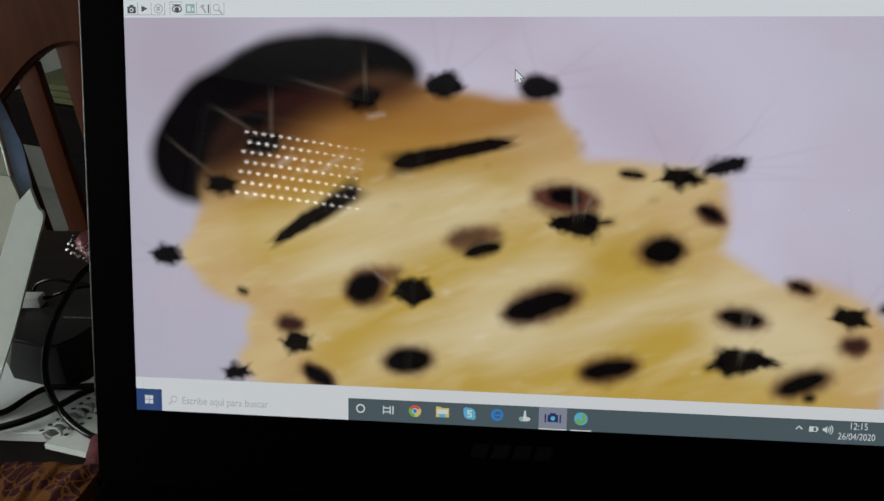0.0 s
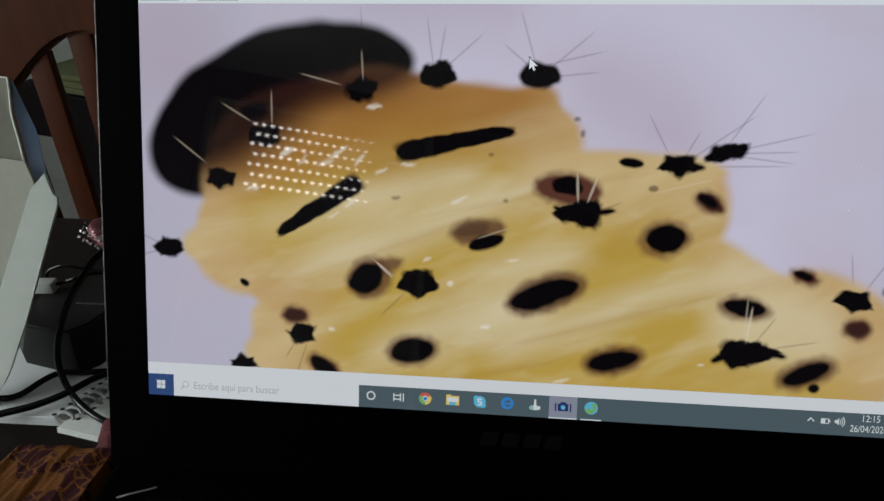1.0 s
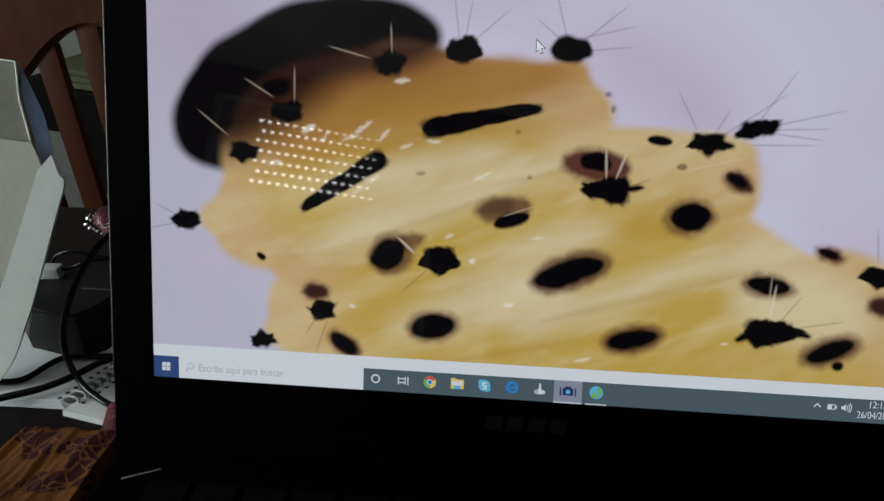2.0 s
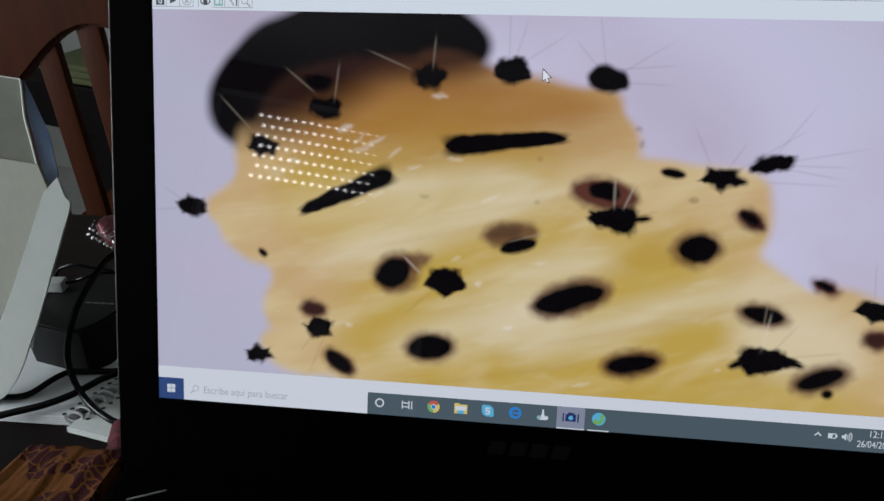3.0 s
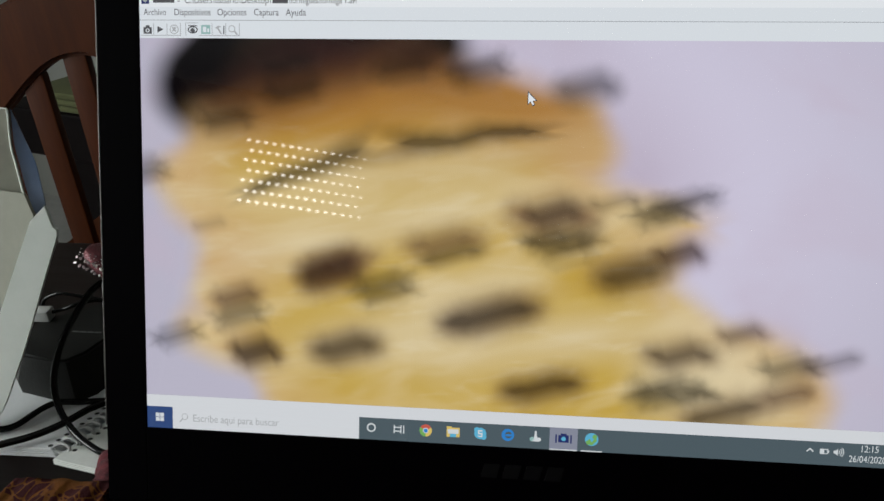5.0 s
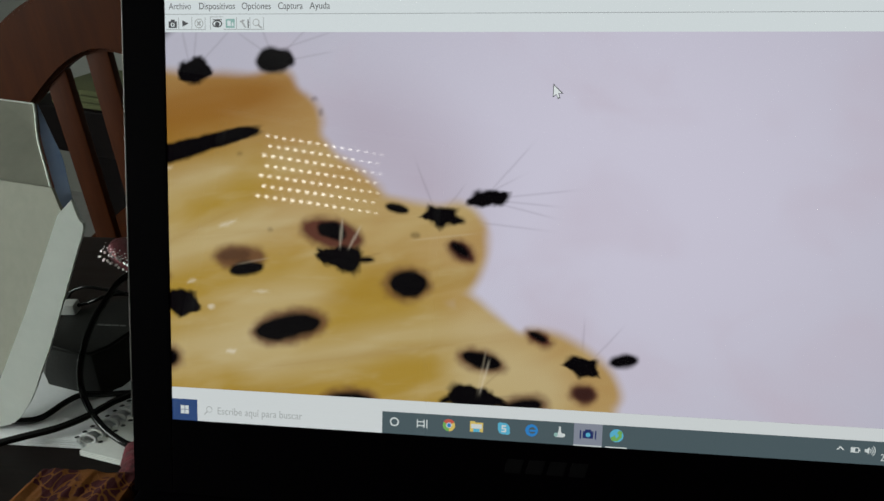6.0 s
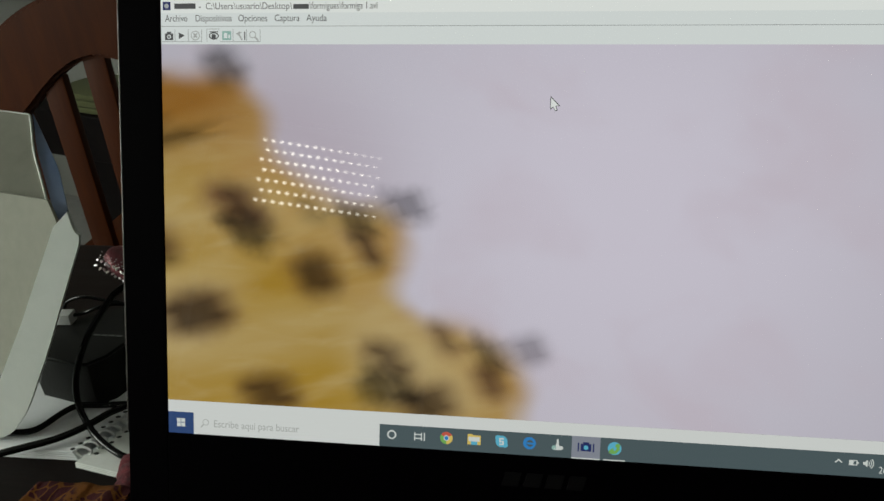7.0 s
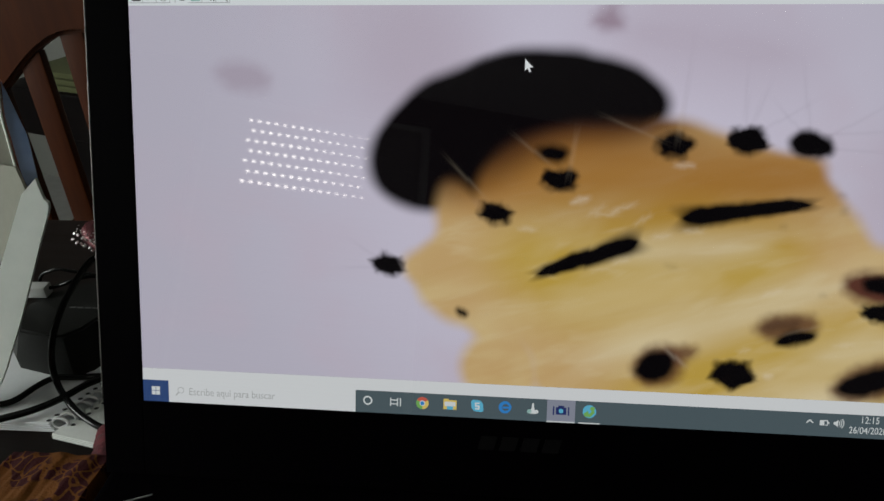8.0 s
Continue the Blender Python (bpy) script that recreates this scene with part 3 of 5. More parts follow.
        g.links.new(d, ramp.inputs["Value"])
        g.links.new(edge, ramp.inputs["From Min"])
        g.links.new(inner, ramp.inputs["From Max"])
        out = ramp.outputs[0]
        if fade and small < 35:  # a small mark pales as it blurs
            full = small * 1.6 + soft
            off = blur if small < 6 else num("MAXIMUM", num("SUBTRACT", blur, 5.0), 0.0)
            out = num("MULTIPLY", out, num("DIVIDE", full, num("MULTIPLY_ADD", off, (9.0 if small < 6 else 1.0) * follow, full)))
        if fade and small < 35:  # and thinner for it
            reach = 0.6 * (1 / inverse[0] + 1 / inverse[2])
            out = num("MULTIPLY", out, num("DIVIDE", reach, num("MULTIPLY_ADD", num("MAXIMUM", num("SUBTRACT", length, 8.0), 0.0), 4.0 if small < 6 else 0.5, reach)))
        result = g.nodes.new("NodeGroupOutput")
        g.links.new(out, result.inputs[0])
        return g

    def blob(key, u, v, rx, ry, turn=0.0, soft=2.5, rough=0.0, square=False, grain=0.045, follow=1.0, star=None, taper=0.0, fade=True):
        """How much of a soft oval covers the display; u, v as in the first clear view."""
        here, dragged = space(key), sweep
        below = state["after"] or state["colour"]
        if isinstance(below, bpy.types.NodeSocket):  # worked out after the layers below it
            here, dragged = vec("MULTIPLY_ADD", below, (1e-9, 1e-9, 1e-9), here), vec("MULTIPLY_ADD", below, (1e-9, 1e-9, 1e-9), sweep)
        node = tree.nodes.new("ShaderNodeGroup")
        node.node_tree = oval_group((HOME[key][0] - u, 0, HOME[key][1] - v), (u * 1.7, v, u - v), (1 / rx, 0, 1 / ry), 2 * rough, grain, radians(turn), min(rx, ry), soft, follow, square, star, taper, fade)
        link(here, node.inputs[0])
        link(dragged, node.inputs[1])
        return node.outputs[0]

    def lay(cover, colour, strength=1.0):
        """Lays a colour over the picture where the cover says."""
        amount = num("MULTIPLY", cover, strength) if strength != 1.0 else cover
        mix = tree.nodes.new("ShaderNodeMix")
        mix.data_type = "RGBA"
        link(amount, mix.inputs[0])
        for socket, value in ((mix.inputs[6], state["colour"]), (mix.inputs[7], colour)):
            if isinstance(value, bpy.types.NodeSocket):
                link(value, socket)
            else:
                socket.default_value = (*value, 1)
        state["colour"] = mix.outputs[2]

    def union(rows):
        out = None
        for key, *oval in rows:
            cover = blob(key, *oval)
            out = cover if out is None else num("MULTIPLY_ADD", num("SUBTRACT", 1.0, out), cover, out)
            state["after"] = out
        state["after"] = None
        return out

    def streaks(key, turn, scale, lo, hi, seed):
        where = vec("MULTIPLY_ADD", space(key), (1 / UNIT, 0, -1 / UNIT), (seed, 0, seed))
        r = tree.nodes.new("ShaderNodeVectorRotate")
        r.rotation_type = "Y_AXIS"
        r.inputs["Angle"].default_value = radians(turn)
        link(where, r.inputs["Vector"])
        where = vec("MULTIPLY", r.outputs[0], scale)
        n = tree.nodes.new("ShaderNodeTexNoise")
        setin(n, Scale=1.0, Detail=3.0, Roughness=0.5, Distortion=0.4)
        link(where, n.inputs["Vector"])
        ramp = tree.nodes.new("ShaderNodeMapRange")
        ramp.interpolation_type = "SMOOTHSTEP"
        setin(ramp, From_Min=lo, From_Max=hi)
        link(n.outputs["Fac"], ramp.inputs["Value"])
        return ramp.outputs[0]

    # the lamp-lit ground of the slide: lilac, brightest towards one side
    coord = tree.nodes.new("ShaderNodeTexCoord")
    coord.object = screen
    told = vec("SUBTRACT", coord.outputs["Object"], space("sweep"))
    sweep = vec("MULTIPLY", told, (1 / UNIT, 0, -1 / UNIT))
    dim = vec("DOT_PRODUCT", told, (0, -0.01 / UNIT, 0))
    flat = vec("MULTIPLY", coord.outputs["Object"], (1 / UNIT, 0, 1 / UNIT))
    far = vec("LENGTH", vec("MULTIPLY", vec("SUBTRACT", flat, (800, 0, 430)), (1, 0, 1.1)))
    shade = tree.nodes.new("ShaderNodeMapRange")
    shade.interpolation_type = "SMOOTHSTEP"
    setin(shade, From_Min=820.0, From_Max=60.0)
    link(far, shade.inputs["Value"])
    state["colour"] = (0.535, 0.52, 0.63)
    lay(shade.outputs[0], (0.69, 0.655, 0.805))
    cloud = streaks("abdomen", 0, (0.004, 0, 0.005), 0.45, 0.75, 40)
    lay(cloud, (0.60, 0.51, 0.62), 0.45)
    for key, u, v, rx, ry, turn in (("abdomen", 850, 235, 150, 90, 30), ("cap", 520, 60, 160, 60, 0), ("cap", 60, 150, 110, 120, -30)):
        lay(blob(key, u, v, rx, ry, turn, 85, fade=False), (0.47, 0.385, 0.48), 0.5)

    # bristles that stand out against the ground
    def bristle(key, u0, v0, u1, v1, colour, strength, thick=1.1, soft=1.3, follow=0.7):
        lay(blob(key, (u0 + u1) / 2, (v0 + v1) / 2, math.hypot(u1 - u0, v1 - v0) / 2, thick, math.degrees(math.atan2(v1 - v0, u1 - u0)), soft, follow=follow), colour, strength)

    HAIR, GLASS = (0.07, 0.05, 0.075), (0.78, 0.66, 0.48)
    for key, u0, v0, u1, v1 in (
            ("f", 700, 170, 785, 150), ("f", 700, 180, 770, 120), ("f", 705, 190, 780, 182), ("f", 680, 170, 655, 90), ("f", 672, 175, 630, 140),
            ("e", 528, 180, 590, 125), ("e", 520, 178, 530, 112), ("e", 512, 178, 500, 100), ("d", 395, 200, 388, 85),
            ("y8b", 1008, 300, 1120, 272), ("y8b", 1005, 308, 1095, 318), ("y8b", 995, 292, 1045, 215), ("y8b", 1010, 304, 1100, 300),
            ("y8a", 905, 318, 868, 250), ("y8a", 925, 318, 948, 275), ("y8a", 930, 322, 1030, 250), ("y8a", 940, 330, 1080, 326),
            ("y7", 1210, 540, 1203, 478), ("y7", 1225, 540, 1262, 480), ("a", 130, 362, 62, 345), ("a", 130, 370, 80, 384), ("g", 35, 490, -10, 470),
            ("y12", 285, 625, 215, 580), ("y12", 260, 660, 190, 682), ("g", 30, 500, -20, 512)):
        bristle(key, u0, v0, u1, v1, HAIR, 0.8, 1.3)

    # specks adrift on the slide
    for u, v, rx, ry, strength in ((357, 51, 22, 13, 0.7), (358, 15, 14, 32, 0.45), (-222, 233, 46, 24, 0.35)):
        lay(blob("cap", u, v, rx, ry, 0, 12, 6), (0.30, 0.20, 0.27), strength)
    # the black head, then the body over it
    head = union((("cap", 180, 262, 185, 112, -33, 10, 6, False, 0.012), ("cap", 315, 176, 165, 74, -2, 10, 6, False, 0.012)))
    lay(head, (0.0022, 0.0012, 0.0022))
    skin = union([(key, u, v, rx, ry, turn, 11, 7, square, 0.012, 1.0, None, 0.0, False) for key, u, v, rx, ry, turn, square in (
        ("thorax", 450, 349, 331, 160, 5, False), ("f", 640, 251, 113, 42, 16, False), ("f", 649, 275, 55, 89, 43, False), ("f", 712, 285, 54, 46, 50, False), ("g", 219, 467, 131, 101, -24, False),
        ("g", 128, 483, 57, 38, -7, False), ("g", 203, 479, 165, 55, 60, False), ("a", 180, 370, 70, 68, 4, False), ("a", 215, 338, 80, 56, -38, False), ("b", 260, 310, 90, 60, -33, False), ("d", 390, 260, 110, 55, -8, False),
        ("e", 500, 231, 143, 41, 16, False), ("thorax", 259, 491, 171, 86, 24, False), ("thorax", 666, 348, 200, 50, 19, False), ("abdomen", 608, 532, 368, 208, -7, True),
        ("y8b", 946, 406, 60, 90, 7, False), ("abdomen", 985, 699, 288, 209, 8, True), ("abdomen", 774, 798, 437, 178, 4, False), ("y12", 304, 629, 106, 50, 10, False),
        ("y12", 289, 553, 86, 64, 2, False), ("y12", 257, 687, 72, 40, 13, False), ("y12", 262, 482, 60, 45, -9, False), ("g", 266, 640, 70, 66, 30, False), ("y4", 420, 735, 110, 60, 35, False), ("thorax", 330, 540, 120, 90, 30, False), ("y11", 340, 580, 95, 100, 0, False), ("y8a", 857, 338, 137, 28, -1, False),
        ("abdomen", 1192, 550, 100, 44, 27, False), ("abdomen", 1084, 545, 140, 38, 40, False), ("abdomen", 1010, 540, 130, 62, 15, False))])
    # the skin: peach towards its thin rim, lemon over the thick of the body
    ground, state["colour"], state["after"] = state["colour"], (0.66, 0.45, 0.205), skin
    thick = union((("abdomen", 660, 600, 350, 190, -9, 70), ("abdomen", 960, 760, 280, 200, 8, 70), ("thorax", 420, 400, 250, 130, -12, 60)))
    lay(thick, (0.60, 0.41, 0.078))
    # soft folds and pale blooms on it
    lay(streaks("abdomen", -20, (0.0034, 0, 0.0100), 0.40, 0.72, 300), (0.77, 0.62, 0.33), 0.75)
    lay(streaks("abdomen", -22, (0.0030, 0, 0.0140), 0.54, 0.76, 700), (0.52, 0.325, 0.050), 0.42)
    lay(streaks("abdomen", -16, (0.0080, 0, 0.0300), 0.50, 0.80, 900), (0.80, 0.68, 0.42), 0.45)
    lay(union((("thorax", 430, 255, 300, 84, -8, 85), ("cap", 290, 285, 150, 60, -30, 50))), (0.40, 0.175, 0.028), 0.85)
    lay(union((("cap", 330, 215, 190, 40, -8, 45), ("cap", 200, 290, 130, 40, -33, 45))), (0.20, 0.070, 0.016), 0.75)
    for key, u, v, rx, ry, turn in (("abdomen", 480, 450, 230, 30, -22), ("abdomen", 560, 610, 160, 34, -22), ("abdomen", 740, 610, 130, 30, -20), ("abdomen", 980, 520, 150, 26, -15), ("abdomen", 1090, 590, 110, 60, 10), ("y2", 640, 600, 70, 22, -20), ("y2", 690, 500, 80, 20, -15), ("thorax", 470, 380, 130, 24, -14)):
        lay(blob(key, u, v, rx, ry, turn, 34), (0.84, 0.74, 0.50), 0.6)
    lay(blob("abdomen", 520, 445, 190, 5, -24, 6), (0.82, 0.70, 0.45), 0.5)
    for key, u, v, rx, ry, turn in (("abdomen", 830, 590, 170, 5, -17), ("abdomen", 600, 700, 140, 5, -14), ("abdomen", 700, 380, 120, 3, -14), ("thorax", 470, 470, 120, 4, -22)):
        lay(blob(key, u, v, rx, ry, turn, 9), (0.47, 0.28, 0.045), 0.55)
    # the dark head shows through the skin that lies over it
    lay(blob("cap", 172, 256, 185, 74, -33, 46), (0.018, 0.006, 0.006), 0.97)
    lay(blob("cap", 318, 176, 165, 60, -2, 26), (0.030, 0.009, 0.008), 0.88)
    mix = tree.nodes.new("ShaderNodeMix")
    mix.data_type, mix.blend_type = "RGBA", "MULTIPLY"
    link(dim, mix.inputs[0])
    link(state["colour"], mix.inputs[6])
    mix.inputs[7].default_value = (0.50, 0.40, 0.20, 1)
    body, state["colour"] = mix.outputs[2], ground
    lay(skin, body)

    # brown shadows under the marks, then the marks
    RUST, BLACK, INK = (0.115, 0.040, 0.026), (0.0015, 0.0008, 0.0018), (0.004, 0.0025, 0.006)
    for key, u, v, rx, ry, turn, s in (
            ("y9", 742, 372, 52, 24, 5, 0.9), ("y10", 588, 446, 44, 20, -10, 0.65), ("y11", 440, 512, 30, 12, -20, 0.6), ("y15", 968, 386, 25, 13, 30, 0.95),
            ("y7", 1222, 598, 20, 16, 0, 0.8), ("y12", 280, 608, 22, 14, 0, 1.0), ("y13", 1130, 505, 22, 10, 20, 0.9), ("y2", 712, 550, 68, 29, -20, 0.6), ("y6", 831, 660, 50, 23, -14, 0.6), ("y11", 412, 534, 38, 32, -30, 0.6), ("y4", 486, 660, 45, 26, -8, 0.5), ("y14", 1146, 666, 48, 22, -22, 0.55), ("y1", 903, 450, 40, 28, -10, 0.45), ("y13", 1040, 562, 40, 18, 6, 0.6), ("y12", 332, 700, 32, 16, 35, 0.7)):
        lay(blob(key, u, v, 1.08 * rx, 1.12 * ry, turn, 8, 6), RUST, min(1.0, s + 0.2))
    for key, u, v, rx, ry, turn in (("y12", 279, 607, 20, 12, 5), ("y7", 1222, 598, 17, 13, 0), ("y15", 968, 386, 21, 10, 30), ("y12", 332, 700, 26, 12, 35), ("y10", 580, 444, 30, 11, -12)):
        lay(blob(key, u, v, rx, ry, turn, 5, 5), (0.030, 0.011, 0.010), 0.45 if key == "y10" else 0.85)
    # the two long bars, blunt and tapered
    lay(blob("dash1", 317, 413, 88, 14.5, -34, 2.2, 4, True, 0.035, taper=-0.36), BLACK)
    lay(blob("dash2", 550, 298, 102, 14.5, -12, 2.2, 4, True, 0.035, taper=0.34), BLACK)
    # raised plates with points: number of points, depth of the hollows between them
    for key, u, v, rx, ry, turn, points, depth in (
            ("a", 143, 368, 28, 18, 0, 6, 0.18), ("b", 224, 294, 29, 19, -10, 6, 0.1), ("d", 390, 214, 30, 20, -10, 5, 0.12), ("e", 521, 189, 32, 22, 0, 5, 0.15),
            ("y9", 766, 412, 42, 25, 0, 3, 0.35), ("y8a", 918, 328, 33, 18, 0, 5, 0.3), ("y3", 493, 540, 35, 24, 0, 5, 0.25), ("y5", 1046, 636, 48, 25, -2, 3, 0.35),
            ("y7", 1212, 552, 31, 18, 12, 5, 0.25), ("y12", 291, 640, 26, 20, 0, 5, 0.28), ("y8b", 993, 303, 37, 15, -14, 4, 0.15), ("g", 46, 494, 28, 19, 0, 6, 0.2), ("y12", 184, 701, 25, 16, -10, 6, 0.3)):
        lay(blob(key, u, v, rx, ry, turn, 3.6, 8, grain=0.05, star=(points, depth)), BLACK)
    for key, u, v, rx, ry, turn in (("y9", 800, 408, 22, 6, -8), ("y9", 735, 408, 16, 6, 25), ("y5", 1086, 634, 26, 6, 12), ("y5", 1008, 644, 18, 7, -30), ("y8a", 944, 330, 16, 6, 5)):
        lay(blob(key, u, v, rx, ry, turn, 3.6, 2, grain=0.06), BLACK)
    for key, u, v, rx, ry, turn, soft, rough in (
            ("b", 204, 254, 24, 15, 0, 5, 8), ("f", 686, 188, 34, 21, 3, 4, 9), ("y9", 742, 366, 26, 15, 5, 3, 8), ("y8a", 843, 326, 20, 8, 6, 2.5, 4),
            ("y1", 905, 449, 34, 23, -10, 4, 11), ("y2", 710, 551, 60, 22, -20, 5, 7), ("y4", 486, 660, 39, 21, -8, 4, 6),
            ("y6", 831, 660, 43, 17, -14, 5, 6), ("y10", 604, 464, 32, 12, -16, 3, 6),
            ("y11", 406, 534, 33, 25, -35, 4, 8), ("y13", 1040, 560, 34, 14, 6, 3, 6), ("y14", 1146, 666, 40, 16, -22, 5, 6), ("y14", 1160, 690, 9, 8, 0, 2.5, 2),
            ("y15", 966, 384, 18, 8, 30, 4, 3), ("y8a", 880, 367, 8, 5, 0, 2, 2), ("y12", 330, 699, 27, 13, 35, 4, 5),
            ("g", 184, 552, 9, 6, 25, 2.5, 3), ("y7", 1279, 530, 24, 12, -20, 4, 6), ("y13", 1128, 503, 16, 7, 20, 3, 4)):
        lay(blob(key, u, v, rx, ry, turn, soft, 0.7 * rough, grain=0.035), BLACK)
    for key, u, v, rx, ry in (("f", 752, 258, 5, 4), ("f", 762, 280, 4, 6), ("dash1", 452, 392, 7, 3), ("abdomen", 640, 395, 4, 3), ("dash2", 612, 318, 4, 3), ("y4", 601, 776, 31, 13), ("y4", 736, 788, 32, 11), ("y6", 943, 746, 40, 10), ("y4", 455, 745, 5, 4)):
        lay(blob(key, u, v, rx, ry, 0, 2.5, 3), INK)

    # pale bristles over the body and wet glints
    for key, u0, v0, u1, v1 in (
            ("y13", 1042, 612, 1044, 545), ("y8a", 880, 375, 975, 350), ("d", 352, 206, 288, 190), ("b", 196, 270, 150, 243), ("b", 236, 275, 235, 222),
            ("a", 112, 340, 62, 302), ("d", 393, 196, 390, 152), ("y10", 590, 458, 640, 440), ("y11", 418, 500, 455, 528)):
        bristle(key, u0, v0, u1, v1, GLASS, 0.75, 1.5)
    for key, u0, v0, u1, v1 in (("y9", 760, 392, 757, 345), ("y9", 776, 392, 790, 352), ("y13", 1046, 618, 1052, 560), ("y11", 425, 505, 452, 530)):
        bristle(key, u0, v0, u1, v1, (0.86, 0.76, 0.60), 0.9, 2.2)
    for key, u0, v0, u1, v1 in (("y5", 1092, 625, 1158, 612), ("y5", 1062, 615, 1090, 575), ("y12", 280, 655, 262, 685), ("y12", 300, 660, 280, 720), ("y3", 470, 560, 430, 600), ("y9", 800, 405, 830, 392)):
        bristle(key, u0, v0, u1, v1, (0.12, 0.06, 0.03), 0.8, 1.5)
    for key, u, v, rx, ry, turn in (("dash1", 352, 318, 20, 5, -35), ("dash1", 330, 335, 16, 4, -20), ("dash1", 388, 330, 14, 4, -50), ("dash1", 372, 405, 12, 4, -35), ("dash1", 345, 425, 12, 3, -30), ("dash2", 472, 338, 14, 4, -5), ("dash1", 425, 348, 12, 4, -25), ("d", 412, 242, 15, 6, -8), ("b", 262, 322, 16, 8, -30), ("y3", 508, 498, 9, 4, -25), ("y2", 655, 495, 12, 3, -10),
                                    ("y2", 612, 612, 10, 6, -20), ("abdomen", 745, 700, 16, 4, -15), ("y3", 550, 540, 5, 7, 0), ("abdomen", 560, 395, 16, 4, -25), ("y5", 975, 660, 6, 4, 0), ("y12", 345, 630, 6, 5, 0), ("a", 200, 385, 14, 5, -10), ("b", 290, 335, 12, 3, -50)):
        lay(blob(key, u, v, 0.85 * rx, 0.62 * ry, turn, 3.2, 4, grain=0.09, follow=0.6), (0.95, 0.90, 0.80), 0.85)
    link(state["colour"], bsdf.inputs["Emission Color"])
    return m


tagged(shapes("video_picture", [(rect(0, 75, 1366, 706), larva_picture(), 1)]), "microscope video of a spotted yellow larva")


# ---- things beside the laptop ----
def notebook():
    n = thing("spiral_notebook", pose(-0.0762, 0.0246, TABLE), "open spiral notebook with blank white pages", "notebook")
    way, back = Vector((1.0, 0.02, 0)), Vector((0.42, 0.907, 0))
    way_2 = Vector((0.983, -0.18, 0))

    def sheet(x0, x1, depth, z, thick, name, material, along, near=0.0):
        pts = [along * x0 + back * near, along * x1 + back * near, along * x1 + back * depth, along * x0 + back * depth]
        part(name, slab([(p.x, p.y) for p in pts], thick, Matrix.Translation((0, 0, z)), 0.0006), material, n)

    for k in range(4):
        sheet(-0.15 + 0.0007 * k, -0.0004 - 0.0004 * k, 0.084, 0.0003 + 0.0017 * k, 0.0016, "page_block", PAPER, way)
    for k in range(3):
        sheet(0.0024 + 0.0003 * k, 0.056 - 0.0006 * k, 0.084, 0.0003 + 0.0014 * k, 0.0013, "page_block", PAPER_DIM, way_2, -0.0045)
    pitch, count = 0.0047, 17
    for k in range(count):
        mid = back * (0.0026 + pitch * k) + way * 0.0021 + Vector((0, 0, 0.0055))
        loop = [mid + way * (0.0042 * math.cos(a)) + back * (0.0010 * math.sin(a)) + Vector((0, 0, 0.0026 * math.sin(a) + 0.0008 * max(0, -math.cos(a)))) for a in np.linspace(0, math.tau, 16, endpoint=False)]
        part("ring", tube(loop, 0.0008, 6, None, True), RING_WIRE, n, smooth=60)
    for side, z in ((-0.0040, 0.0071), (0.0088, 0.0045)):
        bm = bmesh.new()
        for k in range(count):
            p = back * (0.0026 + pitch * k) + way * side
            bmesh.ops.create_cone(bm, segments=10, radius1=1, radius2=1, depth=1, cap_ends=True, matrix=Matrix.Translation((p.x, p.y, z - 0.00005)) @ Matrix.Rotation(0.2, 4, "Z") @ Matrix.Diagonal((0.0014, 0.0009, 0.0003, 1)))
        tagged(part("punched_holes", bm, HOLE_DARK, n), kind="stuff")


notebook()


PRINT_GREY = surface("grey_print_on_plastic", (0.06, 0.06, 0.06), (0.10, 0.10, 0.10), 0.5, grain=300)


def adapter():
    a = thing("power_adapter", pose(-0.1, 0.105, TABLE + 0.0068), "black plastic laptop power adapter brick", "adapter")
    foot = [(-0.037, -0.024), (-0.022, -0.0385), (0.0025, -0.0438), (0.016, -0.0445), (0.024, -0.037), (0.032, -0.015), (0.034, 0.017), (0.002, 0.022), (-0.025, 0.007), (-0.037, -0.007)]
    crown = [(-0.025, -0.026), (-0.015, -0.0360), (0.0075, -0.0395), (0.0138, -0.0397), (0.021, -0.032), (0.028, -0.013), (0.030, 0.015), (0.002, 0.018), (-0.018, 0.004), (-0.025, -0.005)]
    bm = bmesh.new()
    rings = [[bm.verts.new((x, y, z)) for x, y in ring] for ring, z in ((foot, 0), (foot, 0.008), (crown, 0.027))]
    for low, high in zip(rings, rings[1:]):
        for k in range(len(low)):
            bm.faces.new((low[k], low[k - 1], high[k - 1], high[k]))
    bm.faces.new(rings[0])
    bm.faces.new(rings[-1])
    bmesh.ops.bevel(bm, geom=[e for e in bm.edges if e.verts[0].co.z > 0.02 and e.verts[1].co.z > 0.02], offset=0.0014, segments=2, affect="EDGES")
    part("body", bm, BRICK_BLACK, a, smooth=25)
    bm = bmesh.new()
    for k in range(4):
        box(bm, 0.002 + 0.0048 * k, 0.0058 + 0.0048 * k, -0.013, -0.0118, 0.0268, 0.0273)
    part("printed_mark", bm, PRINT_GREY, a, "thin grey printed mark")


adapter()


def eased(line):
    """Takes the last kinks out of a line."""
    for _ in range(12):
        line = [line[0], *[(a + 2 * b + c) / 4 for a, b, c in zip(line, line[1:], line[2:])], line[-1]]
    return line


def cable(points, radius, label):
    ob = part("cable", tube(eased(smooth_line(points)), radius, 14), CABLE_BLACK, None, label, 60)
    return tagged(ob, category="cable", group="cables beside the laptop")


